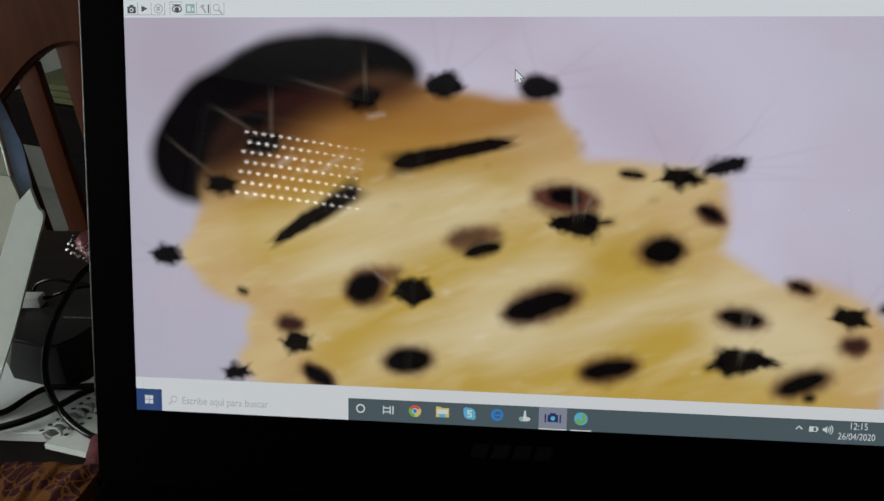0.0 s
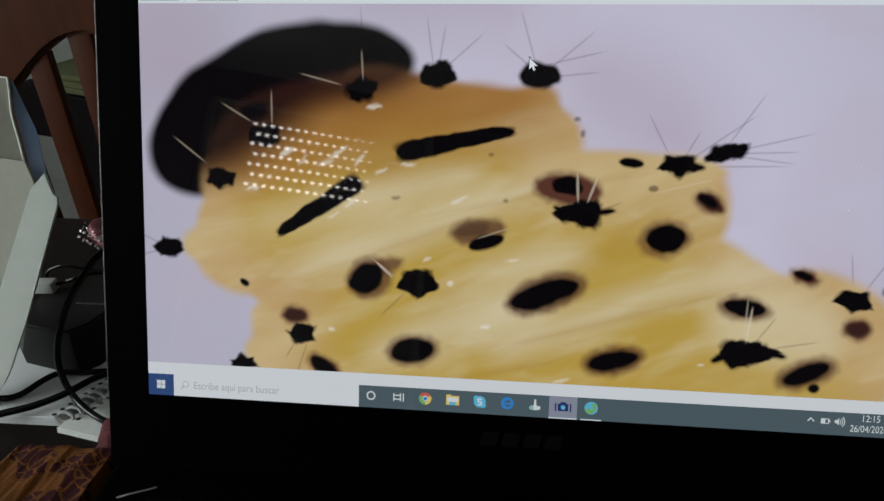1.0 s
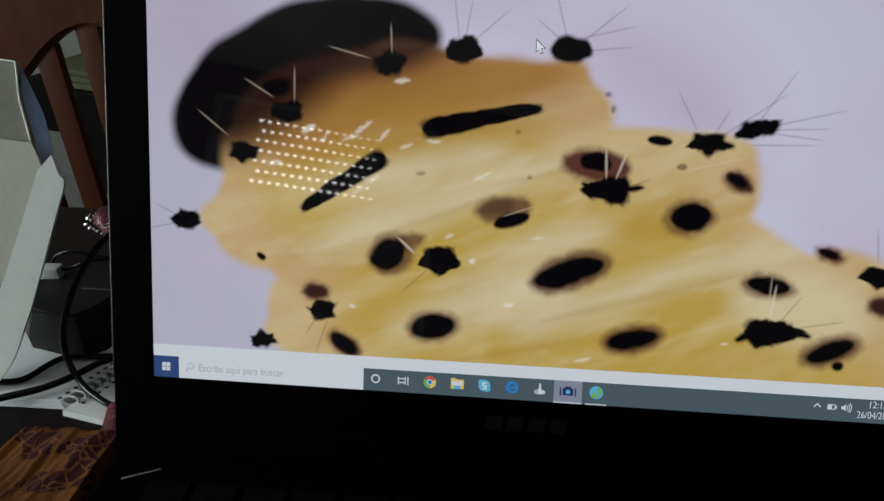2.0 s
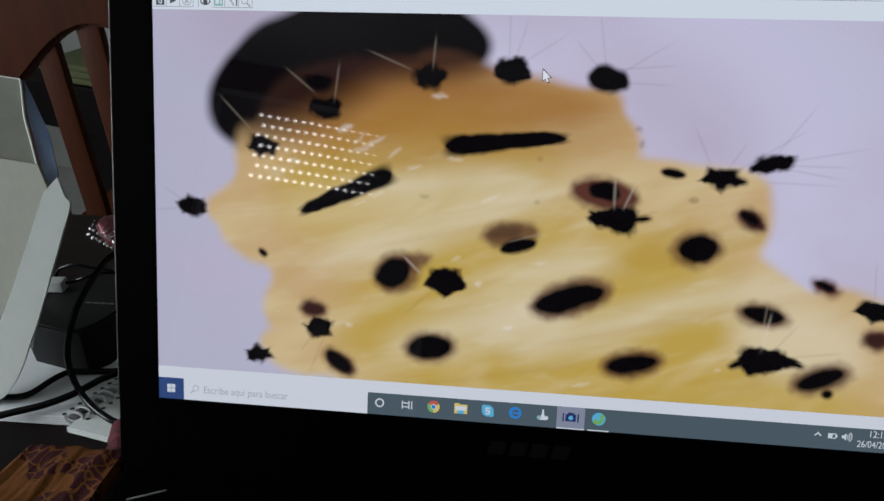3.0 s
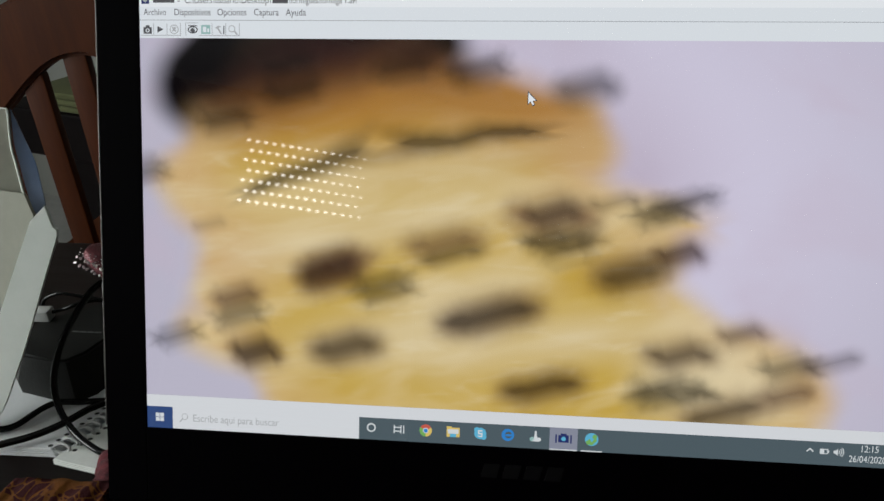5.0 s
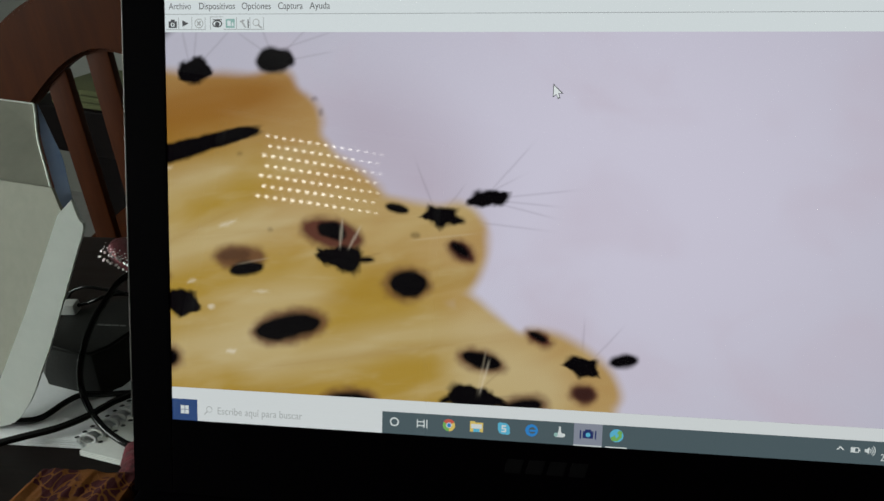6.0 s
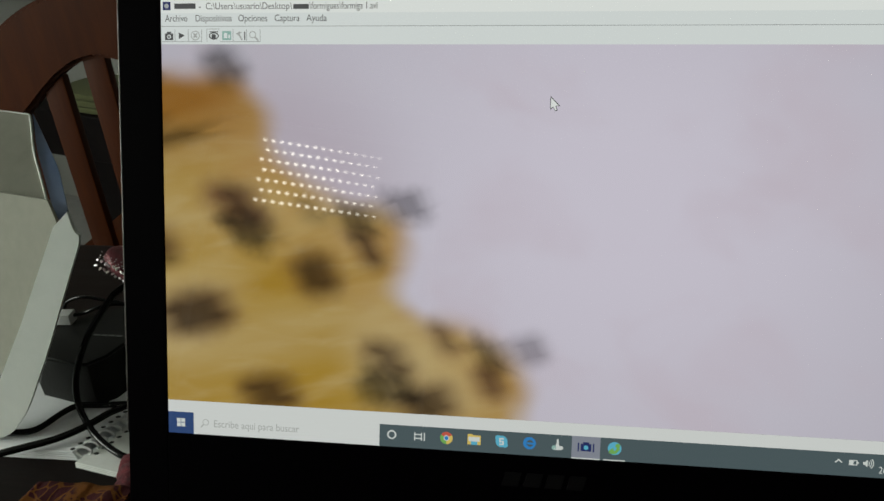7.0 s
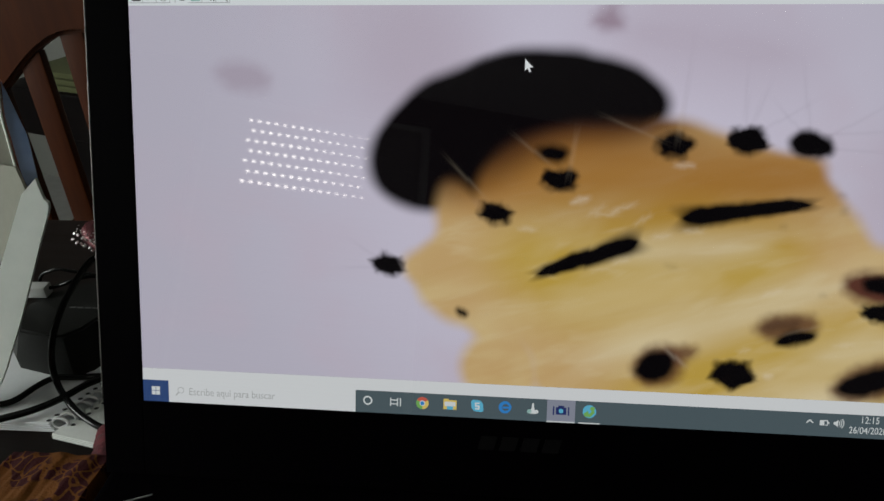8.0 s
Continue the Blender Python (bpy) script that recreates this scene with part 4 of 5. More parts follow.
cable([(0.07, 0.13, 0.755), (0.05, 0.10, 0.80), (0.0, 0.07, 0.858), (-0.043, 0.060, 0.843), (-0.056, 0.060, 0.832), (-0.075, 0.060, 0.809), (-0.088, 0.056, 0.782), (-0.0865, 0.049, 0.765), (-0.069, 0.034, 0.7605), (-0.0545, 0.026, 0.7590), (-0.042, 0.0226, 0.7575), (-0.018, 0.030, 0.757), (0.03, 0.06, 0.753)],
      0.0018, "black cable arching in a loop beside the laptop")
cable([(-0.22, 0.026, 0.753), (-0.16, 0.030, 0.757), (-0.120, 0.0335, 0.7592), (-0.1097, 0.0350, 0.7592), (-0.1045, 0.0395, 0.7592), (-0.1010, 0.0488, 0.7592), (-0.0962, 0.0560, 0.7592), (-0.0905, 0.0582, 0.7592), (-0.0818, 0.0586, 0.7592), (-0.06, 0.062, 0.7592)],
      0.0018, "thin black cable lying across the notebook")
cable([(-0.22, -0.012, 0.752), (-0.15, 0.005, 0.755), (-0.1165, 0.0158, 0.7605), (-0.1025, 0.0222, 0.7612), (-0.0905, 0.0278, 0.7615), (-0.0808, 0.0355, 0.7618), (-0.0748, 0.0423, 0.7622), (-0.0699, 0.0510, 0.7618), (-0.0645, 0.0565, 0.7612), (-0.04, 0.085, 0.759), (0.0, 0.12, 0.757)],
      0.0020, "black cable crossing the spiral notebook")
cable([(-0.128, 0.104, 0.7862), (-0.118, 0.106, 0.7880), (-0.1125, 0.108, 0.7888), (-0.1073, 0.108, 0.7907), (-0.1015, 0.110, 0.7925), (-0.085, 0.118, 0.790), (-0.06, 0.13, 0.757)], 0.0012, "thin black cable running over the adapter")
cable([(-0.131, 0.113, 0.7845), (-0.1296, 0.114, 0.7885), (-0.1268, 0.114, 0.7922), (-0.1213, 0.114, 0.7950), (-0.1133, 0.114, 0.7970), (-0.1022, 0.115, 0.7942), (-0.0878, 0.115, 0.7920), (-0.065, 0.12, 0.775), (-0.05, 0.13, 0.755)], 0.0011, "thin black cable arching over the adapter")


def plug():
    p = thing("cable_plug", pose(-0.1247, 0.104, TABLE + 0.0338, 0, 0, 4), "small pale grey cable plug on the adapter", "plug")
    part("body", boxed(-0.0068, 0.0068, -0.004, 0.004, 0, 0.0075, bevel=0.0012), PLUG_GREY, p, smooth=40)
    part("tip", boxed(-0.013, -0.007, -0.003, 0.003, 0.0012, 0.0052, bevel=0.0004), STEEL, p)


plug()


def purse():
    p = thing("sequin_purse", pose(-0.128, 0.200, TABLE + 0.0128), "small dark red purse with silver sequin edging", "purse")
    tilt = Matrix.Rotation(radians(33), 4, "Y")
    bm = bmesh.new()
    bmesh.ops.create_uvsphere(bm, u_segments=36, v_segments=20, radius=1)
    for v in bm.verts:
        x, y, z = v.co
        k = 1 + 0.05 * noise.noise(v.co * 7)
        v.co = Vector((0.030 * k * math.copysign(abs(x) ** 0.7, x), 0.016 * y * k, 0.0085 * k * math.copysign(abs(z) ** 0.7, z)))
        v.co = tilt @ v.co
        v.co.z = max(v.co.z, -0.0124)
    part("pouch", bm, PURSE_RED, p, smooth=60)
    rnd = random.Random(4)
    for lift, count, size in ((0.0035, 15, 0.0016), (-0.0035, 14, 0.0015), (0.0075, 16, 0.0006), (0.0060, 14, 0.0006), (0.0100, 12, 0.0005)):
        for k in range(count):
            f = -0.029 + 0.042 * k / (count - 1) + rnd.uniform(-0.0005, 0.0005)
            bm = bmesh.new()
            place = tilt @ Vector((f, -0.0162 + 0.25 * abs(lift - 0.001), lift + rnd.uniform(-0.0007, 0.0007)))
            bmesh.ops.create_icosphere(bm, subdivisions=1, radius=size, matrix=Matrix.Translation((place.x, place.y, max(place.z, -0.0105))) @ Matrix.Rotation(rnd.uniform(0, 6), 4, "X") @ Matrix.Rotation(rnd.uniform(0, 6), 4, "Z") @ Matrix.Diagonal((1.2, 0.6, 0.8, 1)))
            part("sequin", bm, FOIL, p)


purse()


def white_box():
    b = thing("white_box", pose(0, 0, 0), "open white cardboard box with a blue printed side", "box")

    def sheet(name, outline, thick, material, label):
        """A sheet of card with this rim, thickened away from the viewer."""
        bm = bmesh.new()
        face = bm.faces.new([bm.verts.new(p) for p in outline])
        face.normal_update()
        if face.normal.y > 0:
            face.normal_flip()
        push = face.normal * -thick
        grown = bmesh.ops.extrude_face_region(bm, geom=[face])["geom"]
        bmesh.ops.translate(bm, verts=[g for g in grown if isinstance(g, bmesh.types.BMVert)], vec=push)
        bmesh.ops.triangulate(bm, faces=list(bm.faces))
        part(name, bm, material, b, label)

    rim = smooth_line([(-0.0451, 0.0385, 0.8957), (-0.0440, 0.0377, 0.8865), (-0.0424, 0.0375, 0.8838), (-0.0442, 0.0371, 0.8786), (-0.0506, 0.0361, 0.8669), (-0.0747, 0.0324, 0.8220), (-0.0870, 0.0306, 0.8007), (-0.0958, 0.0294, 0.7858), (-0.1045, 0.0284, 0.7740), (-0.1181, 0.0274, 0.7622), (-0.150, 0.0268, 0.7575)], 5)
    hinge = [(-0.155, 0.0268, 0.7575), (-0.1364, 0.0272, 0.7600), (-0.1164, 0.0296, 0.7880), (-0.0861, 0.0334, 0.8345), (-0.0616, 0.0368, 0.8752), (-0.0538, 0.0378, 0.8881)]
    sheet("front_flap", rim + hinge, 0.0016, CARD_WHITE, "bright white flap")
    # both inner panels carry their shade in the card's grey
    sheet("inner_floor", [(-0.0530, 0.0400, 0.8885), (-0.1160, 0.0318, 0.7885), (-0.1327, 0.0300, 0.7620), (-0.160, 0.0416, 0.7850), (-0.150, 0.0821, 0.8890), (-0.0995, 0.0620, 0.8939), (-0.0587, 0.0458, 0.8979)], 0.0014, CARD_SHADED, "inner side with its shade put into a grey colour")
    curve = smooth_line([(-0.1007, 0.1050, 0.9188), (-0.0975, 0.0996, 0.9148), (-0.0903, 0.0867, 0.9058), (-0.0818, 0.0752, 0.8983), (-0.0711, 0.0609, 0.8897), (-0.0636, 0.0523, 0.8850), (-0.0584, 0.0480, 0.8828)], 5)
    sheet("back_panel", [(-0.150, 0.1056, 0.9245), (-0.1208, 0.1050, 0.9211)] + curve[:25] + [(-0.0600, 0.0470, 0.8978), (-0.0995, 0.0628, 0.8942), (-0.150, 0.0826, 0.8893)], 0.0014, CARD_SHADED, "inner side with its shade put into a grey colour")
    part("cut_edge", tube([p - Vector((0, 0.0006, 0)) for p in curve], 0.0005, 6), CARD_WHITE, b, "pale cut edge")
    part("top_edge", tube([Vector((-0.150, 0.1044, 0.9247)), Vector((-0.1208, 0.1044, 0.9213)), Vector((-0.1007, 0.1044, 0.9190))], 0.0004, 6), CARD_WHITE, b, "pale cut edge")
    outer = smooth_line([(-0.0583, 0.0500, 0.8818), (-0.0591, 0.0544, 0.8841), (-0.0605, 0.0587, 0.8865), (-0.0674, 0.0689, 0.8922), (-0.0756, 0.0806, 0.8993), (-0.0842, 0.0899, 0.9053), (-0.0988, 0.1054, 0.9160)], 5)
    sheet("side_flap", [p + Vector((0, 0.002, 0)) for p in curve] + outer, 0.0012, CARD_BLUE, "blue printed outer side")


white_box()


def cloth():
    bm = bmesh.new()
    nx, ny = 60, 60
    grid = [[None] * (ny + 1) for _ in range(nx + 1)]
    for i in range(nx + 1):
        for j in range(ny + 1):
            a, b = i / nx, j / ny
            y = -0.19 + 0.1905 * b
            edge = -0.0765 + 0.22 * min(0.0, y)
            x = edge + (-0.022 - edge) * a + 0.0015 * noise.noise(Vector((a * 3, b * 3, 1)))
            y += 0.0016 * min(1.0, a / 0.2) * b + 0.001 * noise.noise(Vector((a * 5, b * 2, 5))) * b
            rim = min(a / 2.5, 1.2 * (1 - a), b, 1 - b)
            z = 0.0190 * min(1, rim / 0.035) ** 0.5
            z += (0.003 * noise.noise(Vector((a * 6, b * 6, 3))) + 0.0012 * noise.noise(Vector((a * 17, b * 15, 8)))) * min(1, rim / 0.08)
            grid[i][j] = bm.verts.new((x, y, TABLE + 0.0005 + max(0, z)))
    for i in range(nx):
        for j in range(ny):
            bm.faces.new((grid[i][j], grid[i + 1][j], grid[i + 1][j + 1], grid[i][j + 1]))
    bmesh.ops.solidify(bm, geom=list(bm.faces), thickness=-0.0009)
    ob = part("folded_cloth", bm, FLORAL, None, "folded gold cloth with a dark red leaf print", 60)
    tagged(ob, category="cloth")
    # a red corner of it, tucked against the lid
    bm = bmesh.new()
    for k in range(3):
        bmesh.ops.create_icosphere(bm, subdivisions=3, radius=1, matrix=Matrix.Translation((-0.0365 + 0.003 * k, 0.0165 - 0.007 * k, TABLE + 0.0085 + 0.001 * k)) @ Matrix.Diagonal((0.0085, 0.0075, 0.008, 1)))
    for v in bm.verts:
        v.co += v.normal * 0.0015 * noise.noise(v.co * 300)
    knot = part("cloth_tassel", bm, surface("dark_red_cloth", (0.012, 0.001, 0.003), (0.17, 0.022, 0.032), 0.9, grain=500, bump=1.0, blotch=260), None, "crumpled dark red tassel beside the laptop lid", 60)
    tagged(knot, category="tassel")


cloth()


# ---- movement ----
FOCUS = [(0, 5), (0.5, 2.5), (1, 0.5), (1.5, 0.5), (1.7, 0.5), (2.8, 1), (3, 2), (3.5, 2.5), (4, 1.5), (4.5, 0.5), (4.8, 2), (5, 7), (5.2, 6), (6.3, 1), (6.5, 2), (6.8, 5), (7, 14), (7.2, 8), (7.3, 7), (7.5, 5), (7.7, 5), (7.9, 12), (8, 4)]


def slide(key, rows):
    """Moves an anchor over the display: seconds, place in units, turn in degrees; its stand-off is the blur."""
    blur = dict(FOCUS)
    keyed = []
    for t, u, v, turn in rows:
        p = at(u, v, 0)
        keyed.append((t, pose(p.x, blur[t] * UNIT, p.z, 0, turn, 0)))
    walk(anchors[key], keyed)


def motions():
    slide("dash1", [(0, 338, 403, 0.0), (0.5, 321, 409, 0.0), (1, 321, 412, 0.0), (1.5, 350, 403, 0.0), (1.7, 350, 404, 0.0), (2.8, 367, 374, 5.0), (3, 349, 372, 9.0), (3.5, 390, 312, 16.0), (4, 412, 269, 21.0), (4.5, 416, 238, 22.5), (4.8, 388, 225, 22.0), (5, 295, 294, 11.0), (5.2, 61, 399, 9.0), (6.3, -158, 343, 0.0), (6.5, -157, 311, 1.4), (6.8, -238, 312, 3.6), (7, -272, 349, 5.0), (7.2, -152, 378, 10.0), (7.3, 151, 451, 12.0), (7.5, 265, 496, 9.5), (7.7, 428, 519, 9.5), (7.9, 653, 510, 10.0), (8, 787, 479, 12.5)])
    slide("dash2", [(0, 568, 297, 0.0), (0.5, 552, 300, 0.0), (1, 553, 299, 0.0), (1.5, 582, 290, 0.0), (1.7, 580, 290, 0.0), (2.8, 616, 282, 4.0), (3, 616, 280, 6.0), (3.5, 665, 264, 11.0), (4, 698, 244, 13.5), (4.5, 700, 212, 14.0), (4.8, 678, 183, 14.0), (5, 576, 236, 9.0), (5.2, 291, 321, 5.0), (6.3, 68, 223, -4.0), (6.5, 77, 202, -3.5), (6.8, 2, 203, -2.0), (7, -34, 236, 0.0), (7.2, 90, 304, 2.0), (7.3, 418, 371, 2.0), (7.5, 512, 412, 1.5), (7.7, 672, 429, 2.0), (7.9, 890, 425, 3.0), (8, 1034, 398, 3.6)])
    slide("a", [(0, 166, 356, 1.3), (0.5, 144, 364, 0.4), (1, 142, 368, 0.0), (1.5, 172, 360, -0.2), (1.7, 168, 358, -0.0), (2.8, 194, 316, 5.8), (3, 196, 299, 7.9), (3.5, 248, 229, 16.0), (4, 295, 172, 21.6), (4.5, 292, 145, 21.1), (4.8, 253, 126, 20.0), (5, 151, 210, 14.3), (5.2, -119, 344, 7.0), (6.3, -336, 318, -4.6), (6.5, -331, 272, -0.7), (6.8, -408, 270, -0.2), (7, -441, 309, -1.3), (7.2, -312, 312, 6.9), (7.3, -8, 385, 6.9), (7.5, 90, 435, 5.7), (7.7, 255, 458, 5.7), (7.9, 465, 448, 7.6), (8, 628, 410, 8.9)])
    slide("b", [(0, 244, 284, 1.3), (0.5, 224, 290, 0.4), (1, 223, 293, 0.0), (1.5, 250, 284, -0.2), (1.7, 249, 284, -0.0), (2.8, 289, 250, 5.8), (3, 308, 232, 7.9), (3.5, 367, 182, 16.0), (4, 421, 135, 21.6), (4.5, 419, 106, 21.1), (4.8, 377, 85, 20.0), (5, 271, 159, 14.3), (5.2, -9, 281, 7.0), (6.3, -244, 238, -4.6), (6.5, -235, 198, -0.7), (6.8, -313, 197, -0.2), (7, -348, 234, -1.3), (7.2, -210, 249, 6.9), (7.3, 94, 321, 6.9), (7.5, 189, 368, 5.7), (7.7, 353, 395, 5.7), (7.9, 588, 385, 7.6), (8, 734, 352, 8.9)])
    slide("d", [(0, 416, 207, 1.3), (0.5, 395, 212, 0.4), (1, 390, 214, 0.0), (1.5, 417, 205, -0.2), (1.7, 418, 203, -0.0), (2.8, 473, 183, 5.8), (3, 483, 176, 7.9), (3.5, 570, 146, 16.0), (4, 625, 118, 21.6), (4.5, 626, 90, 21.1), (4.8, 574, 64, 20.0), (5, 458, 119, 14.3), (5.2, 166, 217, 7.0), (6.3, -83, 143, -4.6), (6.5, -67, 114, -0.7), (6.8, -143, 115, -0.2), (7, -179, 150, -1.3), (7.2, -31, 189, 6.9), (7.3, 274, 262, 6.9), (7.5, 371, 310, 5.7), (7.7, 527, 331, 5.7), (7.9, 749, 326, 7.6), (8, 913, 294, 8.9)])
    slide("e", [(0, 553, 186, 1.3), (0.5, 527, 189, 0.4), (1, 521, 191, 0.0), (1.5, 547, 181, -0.2), (1.7, 546, 180, -0.0), (2.8, 605, 170, 5.8), (3, 621, 165, 7.9), (3.5, 702, 150, 16.0), (4, 763, 134, 21.6), (4.5, 757, 103, 21.1), (4.8, 702, 79, 20.0), (5, 585, 124, 14.3), (5.2, 290, 209, 7.0), (6.3, 49, 103, -4.6), (6.5, 68, 87, -0.7), (6.8, -12, 90, -0.2), (7, -51, 123, -1.3), (7.2, 97, 182, 6.9), (7.3, 402, 254, 6.9), (7.5, 495, 296, 5.7), (7.7, 647, 315, 5.7), (7.9, 849, 317, 7.6), (8, 1027, 286, 8.9)])
    slide("f", [(0, 709, 187, 1.3), (0.5, 687, 186, 0.4), (1, 686, 187, 0.0), (1.5, 709, 174, -0.2), (1.7, 712, 173, -0.0), (2.8, 769, 175, 5.8), (3, 774, 172, 7.9), (3.5, 866, 177, 16.0), (4, 914, 173, 21.6), (4.5, 909, 138, 21.1), (4.8, 898, 129, 20.0), (5, 764, 151, 14.3), (5.2, 457, 213, 7.0), (6.3, 190, 84, -4.6), (6.5, 208, 75, -0.7), (6.8, 146, 80, -0.2), (7, 111, 109, -1.3), (7.2, 263, 185, 6.9), (7.3, 541, 261, 6.9), (7.5, 628, 304, 5.7), (7.7, 768, 322, 5.7), (7.9, 978, 323, 7.6), (8, 1123, 289, 8.9)])
    slide("g", [(0, 66, 481, 1.3), (0.5, 47, 489, 0.4), (1, 46, 494, 0.0), (1.5, 69, 484, -0.2), (1.7, 67, 483, -0.0), (2.8, 69, 428, 5.8), (3, 69, 410, 7.9), (3.5, 94, 317, 16.0), (4, 122, 250, 21.6), (4.5, 119, 215, 21.1), (4.8, 93, 206, 20.0), (5, 0, 303, 14.3), (5.2, -257, 453, 7.0), (6.3, -451, 449, -4.6), (6.5, -456, 397, -0.7), (6.8, -535, 395, -0.2), (7, -565, 437, -1.3), (7.2, -455, 425, 6.9), (7.3, -150, 498, 6.9), (7.5, -50, 551, 5.7), (7.7, 102, 571, 5.7), (7.9, 311, 541, 7.6), (8, 449, 503, 8.9)])
    slide("y1", [(0, 922, 452, 1.0), (0.5, 910, 452, 0.3), (1, 906, 449, 0.0), (1.5, 934, 439, 0.0), (1.7, 933, 439, 0.1), (2.8, 941, 441, 1.6), (3, 940, 442, 2.4), (3.5, 949, 454, 5.6), (4, 946, 449, 7.9), (4.5, 947, 426, 9.4), (4.8, 940, 414, 7.7), (5, 851, 456, 9.9), (5.2, 633, 530, 5.3), (6.3, 430, 475, 7.8), (6.5, 422, 458, 8.1), (6.8, 343, 445, 8.5), (7, 278, 466, 8.9), (7.2, 459, 542, 6.0), (7.3, 760, 603, 5.7), (7.5, 880, 619, 2.0), (7.7, 1044, 634, 2.0), (7.9, 1306, 621, 2.0), (8, 1406, 603, 2.0)])
    slide("y2", [(0, 721, 550, 1.0), (0.5, 713, 552, 0.3), (1, 709, 551, 0.0), (1.5, 738, 539, 0.0), (1.7, 740, 541, 0.1), (2.8, 741, 537, 1.6), (3, 734, 538, 2.4), (3.5, 727, 538, 5.6), (4, 712, 525, 7.9), (4.5, 713, 496, 9.4), (4.8, 705, 480, 7.7), (5, 614, 537, 9.9), (5.2, 423, 617, 5.3), (6.3, 211, 554, 7.8), (6.5, 201, 531, 8.1), (6.8, 121, 519, 8.5), (7, 54, 543, 8.9), (7.2, 241, 620, 6.0), (7.3, 575, 676, 5.7), (7.5, 721, 690, 2.0), (7.7, 893, 702, 2.0), (7.9, 1155, 689, 2.0), (8, 1255, 670, 2.0)])
    slide("y3", [(0, 504, 534, 1.0), (0.5, 493, 541, 0.3), (1, 493, 541, 0.0), (1.5, 521, 530, 0.0), (1.7, 520, 531, 0.1), (2.8, 525, 522, 1.6), (3, 523, 521, 2.4), (3.5, 519, 509, 5.6), (4, 510, 483, 7.9), (4.5, 511, 454, 9.4), (4.8, 500, 441, 7.7), (5, 432, 495, 9.9), (5.2, 209, 598, 5.3), (6.3, 15, 516, 7.8), (6.5, 5, 495, 8.1), (6.8, -76, 483, 8.5), (7, -136, 502, 8.9), (7.2, 33, 593, 6.0), (7.3, 366, 654, 5.7), (7.5, 507, 687, 2.0), (7.7, 680, 691, 2.0), (7.9, 927, 686, 2.0), (8, 1030, 670, 2.0)])
    slide("y4", [(0, 496, 655, 1.0), (0.5, 484, 662, 0.3), (1, 485, 660, 0.0), (1.5, 512, 651, 0.0), (1.7, 512, 649, 0.1), (2.8, 507, 638, 1.6), (3, 499, 638, 2.4), (3.5, 479, 615, 5.6), (4, 461, 589, 7.9), (4.5, 457, 555, 9.4), (4.8, 449, 556, 7.7), (5, 365, 603, 9.9), (5.2, 167, 696, 5.3), (6.3, -33, 620, 7.8), (6.5, -43, 600, 8.1), (6.8, -122, 587, 8.5), (7, -181, 606, 8.9), (7.2, -3, 697, 6.0), (7.3, 310, 763, 5.7), (7.5, 446, 803, 2.0), (7.7, 612, 816, 2.0), (7.9, 873, 803, 2.0), (8, 973, 785, 2.0)])
    slide("y5", [(0, 1058, 630, 1.0), (0.5, 1049, 634, 0.3), (1, 1048, 632, 0.0), (1.5, 1076, 623, 0.0), (1.7, 1076, 622, 0.1), (2.8, 1069, 618, 1.6), (3, 1062, 620, 2.4), (3.5, 1042, 626, 5.6), (4, 1027, 621, 7.9), (4.5, 1022, 597, 9.4), (4.8, 1013, 582, 7.7), (5, 926, 653, 9.9), (5.2, 738, 710, 5.3), (6.3, 548, 667, 7.8), (6.5, 541, 647, 8.1), (6.8, 460, 638, 8.5), (7, 406, 658, 8.9), (7.2, 586, 721, 6.0), (7.3, 899, 784, 5.7), (7.5, 1036, 787, 2.0), (7.7, 1202, 801, 2.0), (7.9, 1463, 788, 2.0), (8, 1564, 770, 2.0)])
    slide("y6", [(0, 842, 658, 1.0), (0.5, 829, 664, 0.3), (1, 831, 661, 0.0), (1.5, 861, 649, 0.0), (1.7, 857, 650, 0.1), (2.8, 850, 647, 1.6), (3, 847, 645, 2.4), (3.5, 823, 647, 5.6), (4, 809, 638, 7.9), (4.5, 803, 612, 9.4), (4.8, 796, 600, 7.7), (5, 709, 659, 9.9), (5.2, 521, 735, 5.3), (6.3, 325, 690, 7.8), (6.5, 316, 670, 8.1), (6.8, 235, 660, 8.5), (7, 191, 684, 8.9), (7.2, 371, 758, 6.0), (7.3, 684, 822, 5.7), (7.5, 822, 839, 2.0), (7.7, 987, 853, 2.0), (7.9, 1249, 840, 2.0), (8, 1349, 822, 2.0)])
    slide("y9", [(0, 780, 411, 1.0), (0.5, 766, 414, 0.3), (1, 764, 412, 0.0), (1.5, 791, 401, 0.0), (1.7, 795, 400, 0.1), (2.8, 807, 399, 1.6), (3, 803, 400, 2.4), (3.5, 821, 408, 5.6), (4, 810, 400, 7.9), (4.5, 830, 371, 9.4), (4.8, 811, 353, 7.7), (5, 733, 407, 9.9), (5.2, 510, 487, 5.3), (6.3, 312, 427, 7.8), (6.5, 306, 402, 8.1), (6.8, 216, 391, 8.5), (7, 150, 393, 8.9), (7.2, 319, 473, 6.0), (7.3, 653, 544, 5.7), (7.5, 772, 561, 2.0), (7.7, 946, 579, 2.0), (7.9, 1171, 576, 2.0), (8, 1271, 558, 2.0)])
